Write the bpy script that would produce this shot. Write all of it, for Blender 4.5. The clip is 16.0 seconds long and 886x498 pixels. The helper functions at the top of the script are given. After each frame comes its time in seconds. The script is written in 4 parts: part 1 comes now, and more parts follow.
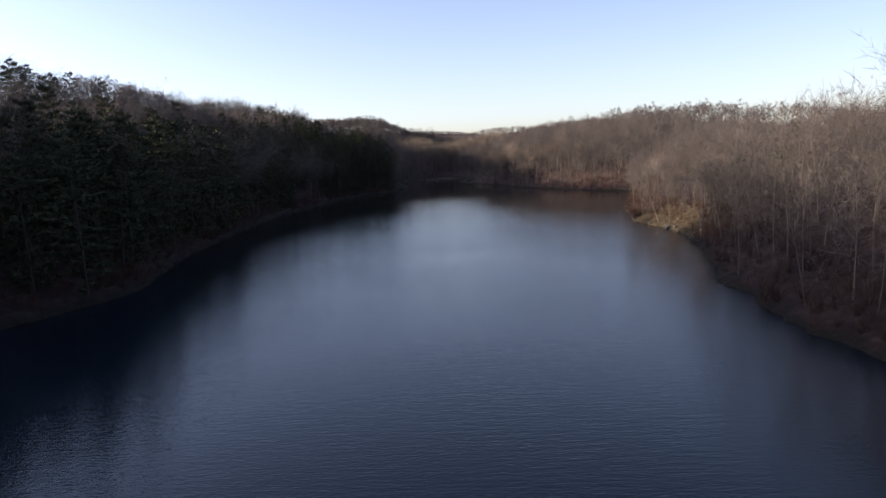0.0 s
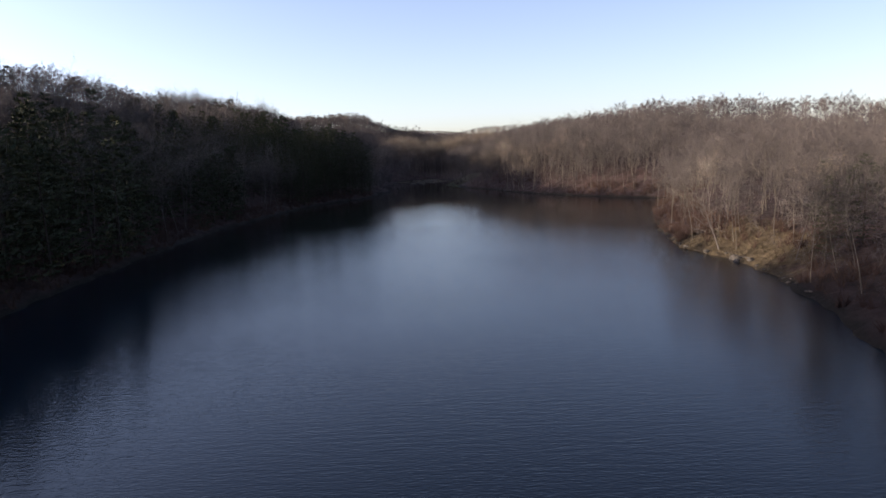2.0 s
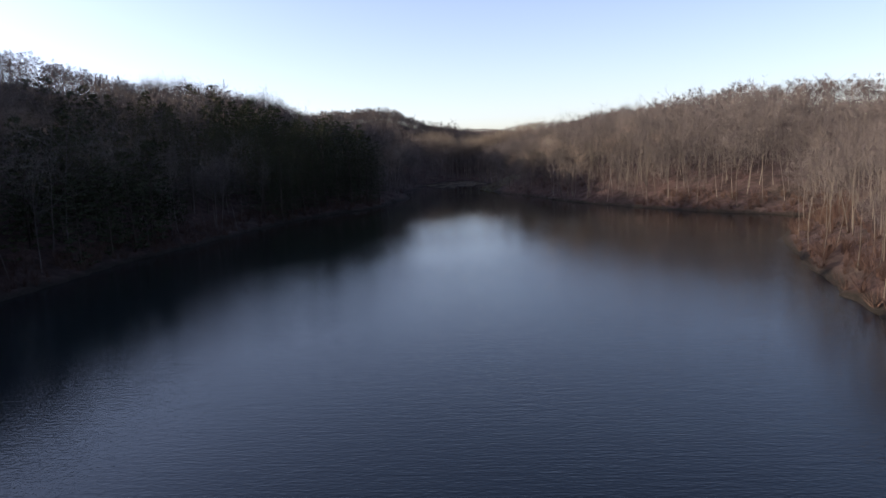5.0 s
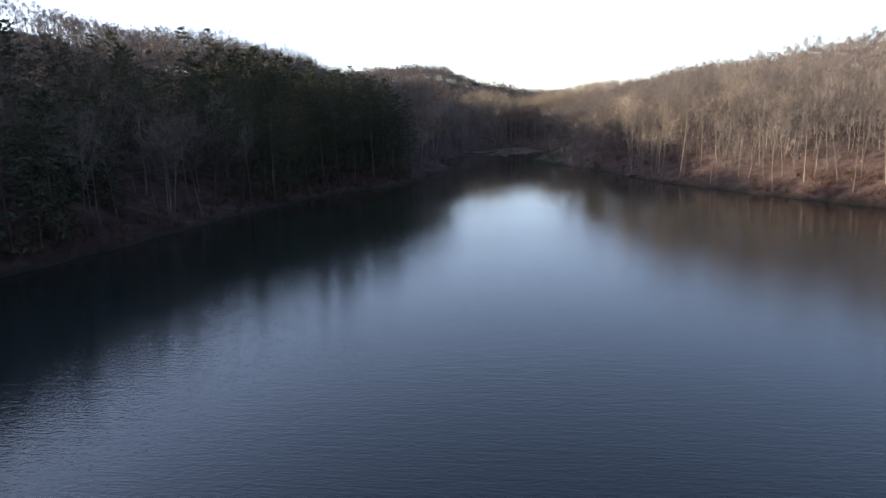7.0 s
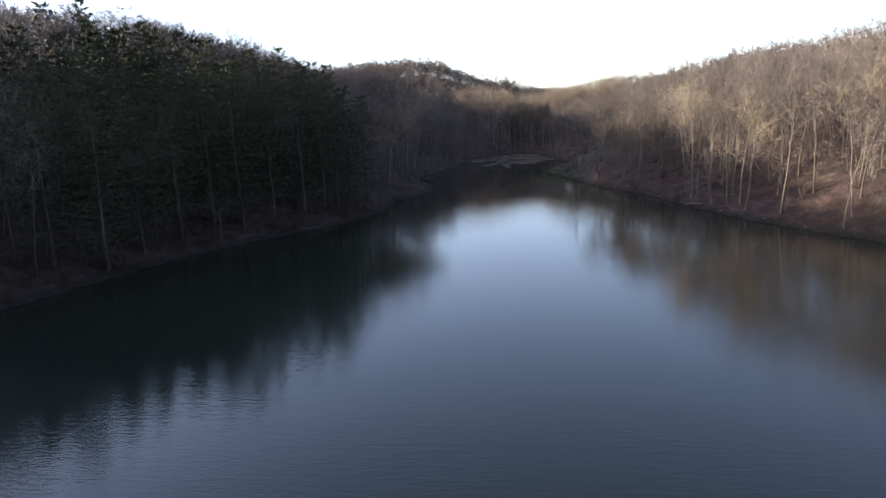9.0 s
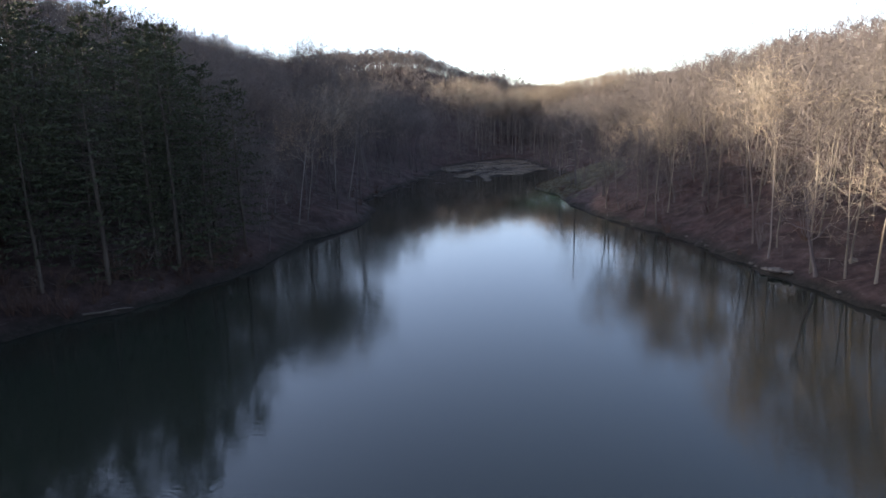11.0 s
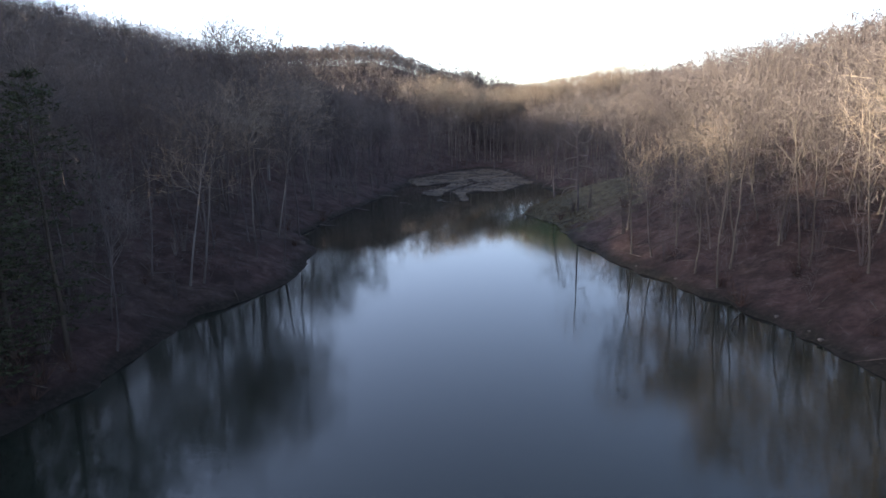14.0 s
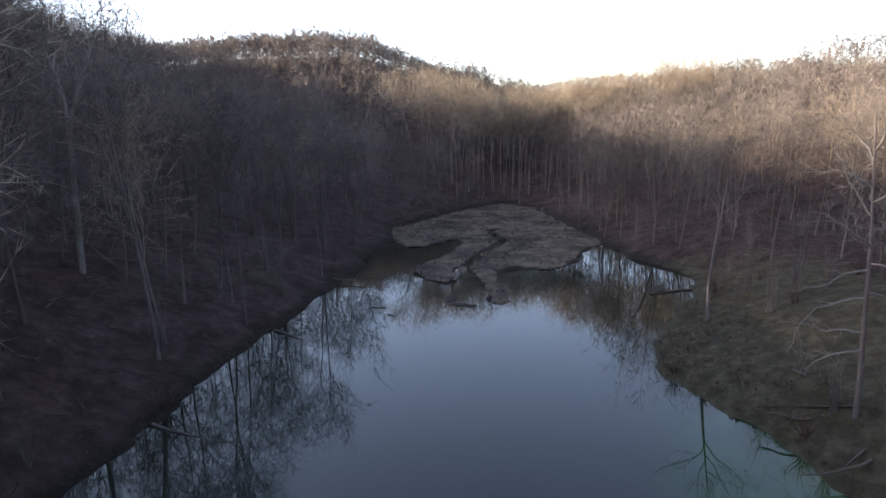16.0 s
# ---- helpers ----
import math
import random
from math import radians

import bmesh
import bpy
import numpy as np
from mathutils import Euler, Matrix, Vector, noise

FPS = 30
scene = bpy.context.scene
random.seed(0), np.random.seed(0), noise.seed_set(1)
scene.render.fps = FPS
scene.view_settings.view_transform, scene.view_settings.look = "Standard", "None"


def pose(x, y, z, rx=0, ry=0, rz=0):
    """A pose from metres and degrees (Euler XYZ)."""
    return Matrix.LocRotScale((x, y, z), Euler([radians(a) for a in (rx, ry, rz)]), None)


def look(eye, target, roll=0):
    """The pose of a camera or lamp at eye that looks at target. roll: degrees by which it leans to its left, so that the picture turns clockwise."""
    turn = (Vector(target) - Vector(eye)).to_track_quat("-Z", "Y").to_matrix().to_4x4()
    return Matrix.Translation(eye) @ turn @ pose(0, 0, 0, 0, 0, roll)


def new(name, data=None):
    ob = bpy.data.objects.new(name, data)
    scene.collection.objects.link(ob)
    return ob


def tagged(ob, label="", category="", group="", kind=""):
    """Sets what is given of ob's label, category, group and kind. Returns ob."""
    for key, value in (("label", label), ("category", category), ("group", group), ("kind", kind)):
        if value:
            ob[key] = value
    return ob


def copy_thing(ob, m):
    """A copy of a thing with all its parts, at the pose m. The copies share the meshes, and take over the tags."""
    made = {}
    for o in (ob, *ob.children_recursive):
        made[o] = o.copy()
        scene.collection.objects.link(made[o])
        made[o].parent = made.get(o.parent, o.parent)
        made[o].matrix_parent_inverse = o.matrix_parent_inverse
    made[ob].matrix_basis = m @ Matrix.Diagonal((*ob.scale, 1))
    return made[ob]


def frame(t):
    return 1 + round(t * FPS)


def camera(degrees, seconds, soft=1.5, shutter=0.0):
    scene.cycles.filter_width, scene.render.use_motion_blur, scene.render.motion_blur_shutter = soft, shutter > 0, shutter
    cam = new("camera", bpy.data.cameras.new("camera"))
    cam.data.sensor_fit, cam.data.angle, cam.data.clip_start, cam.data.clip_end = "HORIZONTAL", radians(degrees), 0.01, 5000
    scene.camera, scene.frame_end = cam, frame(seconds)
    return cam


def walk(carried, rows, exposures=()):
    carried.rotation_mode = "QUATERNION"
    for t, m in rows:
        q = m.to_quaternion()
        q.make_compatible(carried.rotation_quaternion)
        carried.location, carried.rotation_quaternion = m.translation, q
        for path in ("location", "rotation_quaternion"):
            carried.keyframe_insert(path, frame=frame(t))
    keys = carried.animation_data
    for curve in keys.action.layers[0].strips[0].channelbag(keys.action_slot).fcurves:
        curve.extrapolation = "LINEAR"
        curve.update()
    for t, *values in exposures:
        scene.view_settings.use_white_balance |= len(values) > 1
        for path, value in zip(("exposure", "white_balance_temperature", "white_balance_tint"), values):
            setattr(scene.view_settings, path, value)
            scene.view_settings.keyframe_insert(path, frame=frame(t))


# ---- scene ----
cam = camera(67.8, 16.0, soft=1.5)
# seconds, place, then turn to the left, look up, lean
PATH = [
    (0.0, -0.32, 0.21, 16.71, 0.62, -8.05, -2.49),
    (0.5, 0.27, 11.56, 16.70, 0.52, -8.22, -2.28),
    (1.0, 0.87, 24.16, 16.69, 0.49, -8.09, -2.34),
    (1.5, 1.54, 34.85, 16.67, 0.07, -7.88, -2.07),
    (2.0, 2.47, 42.80, 16.63, -0.18, -8.08, -2.42),
    (2.2, 2.93, 46.40, 16.60, -0.28, -8.08, -2.50),
    (2.3, 3.18, 48.33, 16.59, 2.01, -8.18, -2.70),
    (2.5, 3.71, 52.27, 16.55, 2.01, -8.18, -2.79),
    (3.0, 5.17, 61.94, 16.45, 1.83, -8.44, -3.03),
    (3.5, 6.63, 71.67, 16.34, 2.20, -8.33, -3.09),
    (4.2, 8.32, 86.37, 16.21, 2.85, -8.23, -2.93),
    (5.0, 9.58, 104.38, 16.14, 3.90, -8.00, -2.56),
    (5.8, 9.93, 122.90, 16.20, 4.90, -7.83, -2.31),
    (5.9, 9.93, 125.20, 16.21, 8.20, -7.82, -2.29),
    (6.0, 9.92, 127.50, 16.23, 8.41, -7.81, -2.27),
    (6.5, 9.56, 138.96, 16.36, 8.40, -7.88, -1.81),
    (6.6, 9.45, 141.27, 16.40, 8.45, -8.66, -1.85),
    (6.7, 9.35, 143.60, 16.43, 8.50, -9.73, -1.90),
    (6.8, 9.24, 145.96, 16.46, 8.60, -11.12, -1.95),
    (7.0, 9.01, 150.77, 16.53, 8.69, -11.12, -2.00),
    (7.5, 8.48, 163.62, 16.69, 8.90, -11.18, -2.00),
    (8.0, 8.03, 177.78, 16.82, 9.08, -11.27, -2.03),
    (8.5, 7.68, 193.67, 16.91, 9.27, -11.15, -2.37),
    (9.0, 7.50, 209.64, 16.98, 9.34, -11.06, -2.66),
    (9.6, 7.62, 228.26, 17.04, 9.23, -11.12, -2.49),
    (10.2, 8.02, 244.57, 17.11, 9.00, -11.24, -2.14),
    (10.8, 8.51, 256.43, 17.19, 8.79, -11.36, -1.80),
    (11.3, 8.88, 261.70, 17.28, 8.71, -11.40, -1.68),
    (11.5, 8.98, 261.70, 17.32, 8.39, -11.45, -1.74),
    (12.0, 9.11, 261.70, 17.45, 7.71, -11.39, -1.94),
    (12.5, 8.91, 261.70, 17.63, 7.01, -11.42, -1.96),
    (13.0, 8.24, 263.61, 17.87, 6.43, -11.63, -1.91),
    (13.5, 6.92, 275.61, 18.16, 6.39, -11.54, -1.76),
    (14.0, 4.97, 292.31, 18.52, 6.30, -11.53, -1.52),
    (14.5, 2.55, 309.60, 18.90, 5.90, -11.39, -1.03),
    (15.0, -0.16, 326.59, 19.30, 5.58, -11.33, -0.44),
    (15.5, -2.93, 345.32, 19.69, 5.36, -11.29, -0.60),
    (16.0, -5.68, 364.69, 20.06, 5.14, -11.33, -0.81),
]
EXPOSURES = [(0.0, 1.2, 6050, 25), (6.5, 1.3, 6050, 25), (6.8, 2.04, 6150, 19), (9.0, 2.22, 6150, 19), (12.5, 2.66, 6150, 19), (15.0, 2.64, 6200, 20), (16.0, 2.7, 6400, 19)]
walk(cam, [(t, pose(x, y, z) @ pose(0, 0, 0, 0, 0, yaw) @ pose(0, 0, 0, 90 + pitch) @ pose(0, 0, 0, 0, 0, roll)) for t, x, y, z, yaw, pitch, roll in PATH], EXPOSURES)

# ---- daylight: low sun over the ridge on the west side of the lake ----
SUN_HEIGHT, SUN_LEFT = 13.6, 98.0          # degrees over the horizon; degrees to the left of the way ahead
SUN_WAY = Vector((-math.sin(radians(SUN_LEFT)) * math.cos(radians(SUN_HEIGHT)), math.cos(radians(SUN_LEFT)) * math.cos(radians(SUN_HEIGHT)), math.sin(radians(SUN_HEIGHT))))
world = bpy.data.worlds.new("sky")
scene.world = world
world.use_nodes = True
wt = world.node_tree
sky = wt.nodes.new("ShaderNodeTexSky")
sky.sky_type, sky.sun_disc = "NISHITA", False
sky.sun_elevation, sky.sun_rotation = radians(SUN_HEIGHT), radians(-SUN_LEFT)
sky.air_density, sky.dust_density, sky.ozone_density = 0.75, 1.2, 0.3
back = wt.nodes["Background"]
back.inputs["Strength"].default_value = 0.12
# sky colour scaled up towards the sun and down away, imitating hazy air
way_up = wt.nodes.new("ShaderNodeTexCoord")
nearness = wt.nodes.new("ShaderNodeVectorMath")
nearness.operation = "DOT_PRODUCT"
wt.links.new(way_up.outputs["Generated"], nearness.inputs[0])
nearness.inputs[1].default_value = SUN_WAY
sun_side_gain = wt.nodes.new("ShaderNodeMapRange")
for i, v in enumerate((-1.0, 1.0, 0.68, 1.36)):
    sun_side_gain.inputs[i + 1].default_value = v
wt.links.new(nearness.outputs["Value"], sun_side_gain.inputs[0])
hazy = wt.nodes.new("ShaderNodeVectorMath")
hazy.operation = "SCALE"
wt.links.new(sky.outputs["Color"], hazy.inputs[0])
wt.links.new(sun_side_gain.outputs[0], hazy.inputs["Scale"])
greyed_sky = wt.nodes.new("ShaderNodeHueSaturation")
greyed_sky.inputs["Saturation"].default_value = 0.9            # sky colour slightly greyed, imitating hazy air
wt.links.new(hazy.outputs[0], greyed_sky.inputs["Color"])
wt.links.new(greyed_sky.outputs["Color"], back.inputs["Color"])
sun = bpy.data.lights.new("sun", "SUN")
sun.energy, sun.angle, sun.color = 5.0, radians(0.6), (1.0, 0.86, 0.59)
new("sun", sun).matrix_world = look(SUN_WAY * 100, (0, 0, 0))


# ---- materials ----
def material(name, rough=0.9):
    m = bpy.data.materials.new(name)
    m.use_nodes = True
    b = m.node_tree.nodes["Principled BSDF"]
    b.inputs["Roughness"].default_value = rough
    if rough > 0.5:
        b.inputs["Specular IOR Level"].default_value = 0.12        # dry, dull matter
    return m, m.node_tree, b


def coords(nt):
    return nt.nodes.new("ShaderNodeNewGeometry").outputs["Position"]


def noisy(nt, scale, detail=4.0, rough=0.55, stretch=None, vec=None):
    n = nt.nodes.new("ShaderNodeTexNoise")
    n.inputs["Scale"].default_value, n.inputs["Detail"].default_value, n.inputs["Roughness"].default_value = scale, detail, rough
    v = coords(nt) if vec is None else vec
    if stretch:
        mp = nt.nodes.new("ShaderNodeMapping")
        mp.inputs["Scale"].default_value = stretch
        nt.links.new(v, mp.inputs["Vector"])
        v = mp.outputs["Vector"]
    nt.links.new(v, n.inputs["Vector"])
    return n.outputs["Fac"]


def ramp(nt, fac, stops):
    r = nt.nodes.new("ShaderNodeValToRGB")
    e = r.color_ramp.elements
    while len(e) < len(stops):
        e.new(0.5)
    for el, (p, c) in zip(e, stops):
        el.position, el.color = p, (*c, 1)
    nt.links.new(fac, r.inputs["Fac"])
    return r.outputs["Color"]


def blend(nt, fac, a, b, mode="MIX"):
    m = nt.nodes.new("ShaderNodeMix")
    m.data_type, m.blend_type = "RGBA", mode
    for s, v in ((0, fac), (6, a), (7, b)):
        if isinstance(v, (int, float)):
            m.inputs[s].default_value = v
        elif isinstance(v, tuple):
            m.inputs[s].default_value = (*v, 1)
        else:
            nt.links.new(v, m.inputs[s])
    return m.outputs[2]


def scaled(nt, fac, lo, hi, a=0.0, b=1.0):
    m = nt.nodes.new("ShaderNodeMapRange")
    for i, v in enumerate((lo, hi, a, b)):
        m.inputs[i + 1].default_value = v
    nt.links.new(fac, m.inputs[0])
    return m.outputs[0]


def bumped(nt, b, height, strength, distance):
    n = nt.nodes.new("ShaderNodeBump")
    n.inputs["Distance"].default_value = distance
    if isinstance(strength, float):
        n.inputs["Strength"].default_value = strength
    else:
        nt.links.new(strength, n.inputs["Strength"])
    nt.links.new(height, n.inputs["Height"])
    nt.links.new(n.outputs["Normal"], b.inputs["Normal"])


def oval(nt, centre, reach, lo, hi, most):
    """A ragged oval patch on the ground plan: most inside, fading to nothing."""
    away = nt.nodes.new("ShaderNodeVectorMath")
    away.operation = "SUBTRACT"
    nt.links.new(coords(nt), away.inputs[0])
    away.inputs[1].default_value = centre
    share = nt.nodes.new("ShaderNodeVectorMath")
    share.operation = "DIVIDE"
    nt.links.new(away.outputs[0], share.inputs[0])
    share.inputs[1].default_value = reach
    far_off = nt.nodes.new("ShaderNodeVectorMath")
    far_off.operation = "LENGTH"
    nt.links.new(share.outputs[0], far_off.inputs[0])
    ragged = nt.nodes.new("ShaderNodeMath")
    ragged.operation = "ADD"
    nt.links.new(far_off.outputs["Value"], ragged.inputs[0])
    nt.links.new(scaled(nt, noisy(nt, 0.35, 6, 0.65), 0.3, 0.7, -0.35, 0.35), ragged.inputs[1])
    return scaled(nt, ragged.outputs[0], lo, hi, most, 0.0)


def bark(name, dark, mid, pale, rough=0.9):
    m, nt, b = material(name, rough)
    col = ramp(nt, noisy(nt, 0.13, 3), [(0.3, dark), (0.5, mid), (0.72, pale)])
    col = blend(nt, scaled(nt, noisy(nt, 1.0, 5, stretch=(5, 5, 1.2)), 0.35, 0.7), col, blend(nt, 0.5, col, dark))
    nt.links.new(col, b.inputs["Base Color"])
    bumped(nt, b, noisy(nt, 6, 5, stretch=(4, 4, 0.6)), 0.5, 0.03)
    return m


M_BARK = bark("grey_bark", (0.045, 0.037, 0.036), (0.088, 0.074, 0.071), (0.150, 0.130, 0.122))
M_PALE = bark("pale_bark", (0.055, 0.045, 0.040), (0.108, 0.093, 0.083), (0.182, 0.164, 0.148))
M_WHITE = bark("white_bark", (0.063, 0.055, 0.049), (0.133, 0.118, 0.107), (0.222, 0.204, 0.189))
M_TWIG = bark("twigs", (0.043, 0.036, 0.036), (0.091, 0.078, 0.072), (0.162, 0.140, 0.122))
# twigs of pale-barked trees, brightened so poplar tops look sunlit
M_PALE_TWIG = bark("pale_twigs", (0.107, 0.085, 0.067), (0.178, 0.146, 0.112), (0.258, 0.221, 0.170))
# sunlight put into the colour: lighter bark copy for the sunlit east shore
M_SUN_TRUNK = bark("sunny_tan_trunks", (0.052, 0.044, 0.036), (0.100, 0.086, 0.070), (0.165, 0.145, 0.118))
M_SHRUB = bark("shrub_twigs", (0.035, 0.021, 0.018), (0.058, 0.035, 0.027), (0.087, 0.058, 0.042))
M_PINE_BARK = bark("pine_bark", (0.028, 0.022, 0.019), (0.051, 0.041, 0.033), (0.087, 0.071, 0.057))
M_LOG = bark("weathered_wood", (0.041, 0.034, 0.028), (0.085, 0.073, 0.061), (0.152, 0.135, 0.117))

M_NEEDLE, nt, b = material("pine_needles", 0.8)
col = ramp(nt, noisy(nt, 0.16, 3), [(0.3, (0.016, 0.022, 0.014)), (0.5, (0.026, 0.033, 0.020)), (0.75, (0.046, 0.052, 0.030))])
nt.links.new(blend(nt, scaled(nt, noisy(nt, 1.7, 3), 0.3, 0.75), col, blend(nt, 0.4, col, (0.063, 0.059, 0.024))), b.inputs["Base Color"])

M_GROUND, nt, b = material("leaf_litter", 0.95)
litter = ramp(nt, noisy(nt, 0.9, 8, 0.7), [(0.3, (0.020, 0.013, 0.014)), (0.45, (0.055, 0.033, 0.031)), (0.58, (0.083, 0.053, 0.048)), (0.72, (0.134, 0.105, 0.097))])
patch = ramp(nt, noisy(nt, 0.07, 4), [(0.35, (0.052, 0.033, 0.027)), (0.55, (0.050, 0.041, 0.037)), (0.72, (0.052, 0.055, 0.038))])
litter = blend(nt, 0.4, litter, patch)
litter = blend(nt, scaled(nt, noisy(nt, 0.33, 6, 0.7), 0.42, 0.6, 0.0, 0.75), litter, (0.020, 0.014, 0.012))
sep = nt.nodes.new("ShaderNodeSeparateXYZ")
nt.links.new(coords(nt), sep.inputs[0])
mud = ramp(nt, noisy(nt, 2.2, 7, 0.7), [(0.3, (0.011, 0.009, 0.007)), (0.55, (0.024, 0.020, 0.016)), (0.75, (0.051, 0.043, 0.035))])
edge = nt.nodes.new("ShaderNodeMath")
edge.operation = "ADD"
nt.links.new(sep.outputs["Z"], edge.inputs[0])
nt.links.new(scaled(nt, noisy(nt, 0.25, 4), 0.3, 0.7, -0.3, 0.3), edge.inputs[1])
wet = scaled(nt, edge.outputs[0], 0.3, 0.9, 1.0, 0.0)
litter = blend(nt, wet, litter, mud)
tan = ramp(nt, noisy(nt, 0.8, 7, 0.7), [(0.3, (0.034, 0.025, 0.015)), (0.5, (0.082, 0.061, 0.035)), (0.7, (0.136, 0.105, 0.065))])
olive = ramp(nt, noisy(nt, 0.8, 7, 0.7), [(0.3, (0.023, 0.022, 0.013)), (0.5, (0.053, 0.049, 0.030)), (0.7, (0.103, 0.093, 0.060))])
for centre, reach, grass in (((46, 140, 0), (9, 21, 30), tan), ((17, 422, 0), (15, 32, 30), olive)):      # dry grass on the point and by the inlet
    litter = blend(nt, oval(nt, centre, reach, 0.75, 1.0, 0.9), litter, grass)
nt.links.new(litter, b.inputs["Base Color"])
bumped(nt, b, noisy(nt, 1.6, 9, 0.78), 1.0, 0.5)

M_MARSH, nt, b = material("dead_marsh_grass", 0.9)
grass = ramp(nt, noisy(nt, 0.5, 7, 0.65), [(0.3, (0.036, 0.028, 0.020)), (0.48, (0.078, 0.062, 0.046)), (0.7, (0.125, 0.104, 0.077))])
muck = ramp(nt, noisy(nt, 2.5, 6, 0.7), [(0.3, (0.014, 0.012, 0.010)), (0.7, (0.040, 0.033, 0.027))])
grass = blend(nt, scaled(nt, noisy(nt, 0.16, 5, 0.6), 0.46, 0.6, 0.0, 0.8), grass, muck)
sep = nt.nodes.new("ShaderNodeSeparateXYZ")
nt.links.new(coords(nt), sep.inputs[0])
nt.links.new(blend(nt, scaled(nt, sep.outputs["Z"], 0.03, 0.13, 0.9, 0.0), grass, muck), b.inputs["Base Color"])
bumped(nt, b, noisy(nt, 3, 6, 0.7), 0.8, 0.12)

M_DRY, nt, b = material("dry_bank_grass", 0.95)
nt.links.new(ramp(nt, noisy(nt, 0.7, 7, 0.7), [(0.3, (0.034, 0.026, 0.017)), (0.5, (0.071, 0.056, 0.034)), (0.7, (0.120, 0.096, 0.060))]), b.inputs["Base Color"])
bumped(nt, b, noisy(nt, 4, 6, 0.7), 0.7, 0.12)

M_MUD, nt, b = material("wet_mud", 0.6)
nt.links.new(ramp(nt, noisy(nt, 3.0, 6, 0.7), [(0.3, (0.012, 0.010, 0.007)), (0.55, (0.026, 0.020, 0.015)), (0.75, (0.045, 0.036, 0.026))]), b.inputs["Base Color"])
bumped(nt, b, noisy(nt, 6, 6, 0.7), 0.8, 0.06)

M_ROCK, nt, b = material("shore_rock", 0.85)
nt.links.new(ramp(nt, noisy(nt, 1.5, 7, 0.65), [(0.3, (0.041, 0.035, 0.030)), (0.55, (0.088, 0.077, 0.065)), (0.75, (0.160, 0.146, 0.124))]), b.inputs["Base Color"])
bumped(nt, b, noisy(nt, 5, 6), 0.6, 0.08)

# lake water: wind ripples on the open lake, calm in the narrow head of the cove
M_WATER, nt, b = material("lake_water", 0.03)
b.inputs["IOR"].default_value = 1.33
sep = nt.nodes.new("ShaderNodeSeparateXYZ")
nt.links.new(coords(nt), sep.inputs[0])
deep = ramp(nt, noisy(nt, 0.03, 3), [(0.3, (0.002, 0.006, 0.011)), (0.7, (0.003, 0.009, 0.015))])
silty = ramp(nt, noisy(nt, 0.05, 3), [(0.3, (0.009, 0.011, 0.008)), (0.7, (0.011, 0.014, 0.010))])
body = blend(nt, scaled(nt, sep.outputs["Y"], 120, 270), deep, silty)
body = blend(nt, oval(nt, (9.5, 393, 0), (7, 17, 30), 0.4, 1.15, 0.9), body, (0.014, 0.036, 0.011))       # green weed in the shallows
nt.links.new(body, b.inputs["Base Color"])
wind = nt.nodes.new("ShaderNodeMath")
wind.operation = "MULTIPLY"
calm = nt.nodes.new("ShaderNodeMath")
calm.operation = "MULTIPLY"
nt.links.new(scaled(nt, sep.outputs["Y"], 120, 300, 1.0, 0.19), calm.inputs[0])
nt.links.new(scaled(nt, sep.outputs["Y"], 335, 400, 1.0, 0.1), calm.inputs[1])
nt.links.new(calm.outputs[0], wind.inputs[0])
nt.links.new(scaled(nt, noisy(nt, 0.02, 3), 0.35, 0.65, 0.6, 1.0), wind.inputs[1])
waves = nt.nodes.new("ShaderNodeMath")
waves.operation = "ADD"
nt.links.new(noisy(nt, 1.7, 2.5, 0.6, stretch=(0.26, 1.5, 1)), waves.inputs[0])
nt.links.new(noisy(nt, 4.5, 2, 0.5, stretch=(0.5, 1.3, 1)), waves.inputs[1])
bumped(nt, b, waves.outputs[0], wind.outputs[0], 0.026)
nt.links.new(scaled(nt, wind.outputs[0], 0.0, 1.0, 0.01, 0.03), b.inputs["Roughness"])


# ---- the lie of the land ----
SHORE = [(-70, -300), (-62, -100), (-54, 0), (-52, 40), (-50, 70), (-45, 82), (-44, 92), (-50, 120), (-52, 150), (-54, 190), (-54, 219), (-51, 235), (-50, 250), (-48, 267), (-43, 291), (-36, 306), (-28, 320), (-25, 336), (-26, 350), (-23, 357), (-21, 364), (-22, 374), (-23, 381), (-29, 394), (-29, 412), (-27, 432), (-25, 452), (-25, 464)]
MARSH_EDGE = [(-24.8, 475.6), (-22.8, 468.6), (-20.6, 465.4), (-17.8, 465.4), (-15.4, 469.8), (-13.0, 472.1), (-12.0, 468.7), (-13.1, 461.5), (-15.6, 456.0), (-17.3, 451.9), (-17.0, 447.4), (-15.0, 444.1), (-12.3, 442.8), (-11.0, 444.2), (-11.9, 450.5), (-11.0, 452.1), (-10.2, 450.5), (-8.5, 444.9), (-7.7, 440.0), (-6.9, 434.5)]
MARSH_EDGE += [(-5.7, 433.1), (-4.6, 434.6), (-4.9, 439.5), (-6.2, 445.0), (-5.9, 448.4), (-4.7, 452.2), (-2.0, 450.8), (0.6, 450.1), (2.8, 451.7), (5.1, 457.4), (6.9, 463.8), (10.4, 468.0)]
SHORE += MARSH_EDGE
SHORE += [(12.5, 459), (17, 452), (18.7, 446), (12, 430), (8, 422), (7, 417), (9, 411), (12, 402), (13, 392), (16, 379), (21, 364), (26, 355), (29, 344), (32, 331), (36, 319), (42, 305), (47, 296), (54, 282), (64, 266), (74, 256), (80, 248)]
SHORE += [(70, 236), (58, 215), (51, 191), (46, 171), (42, 150), (45, 136), (44, 124), (41, 109), (33, 79), (31, 57), (32, 48), (36, 20), (40, -60), (50, -300)]
SHORE = np.array(SHORE, float)
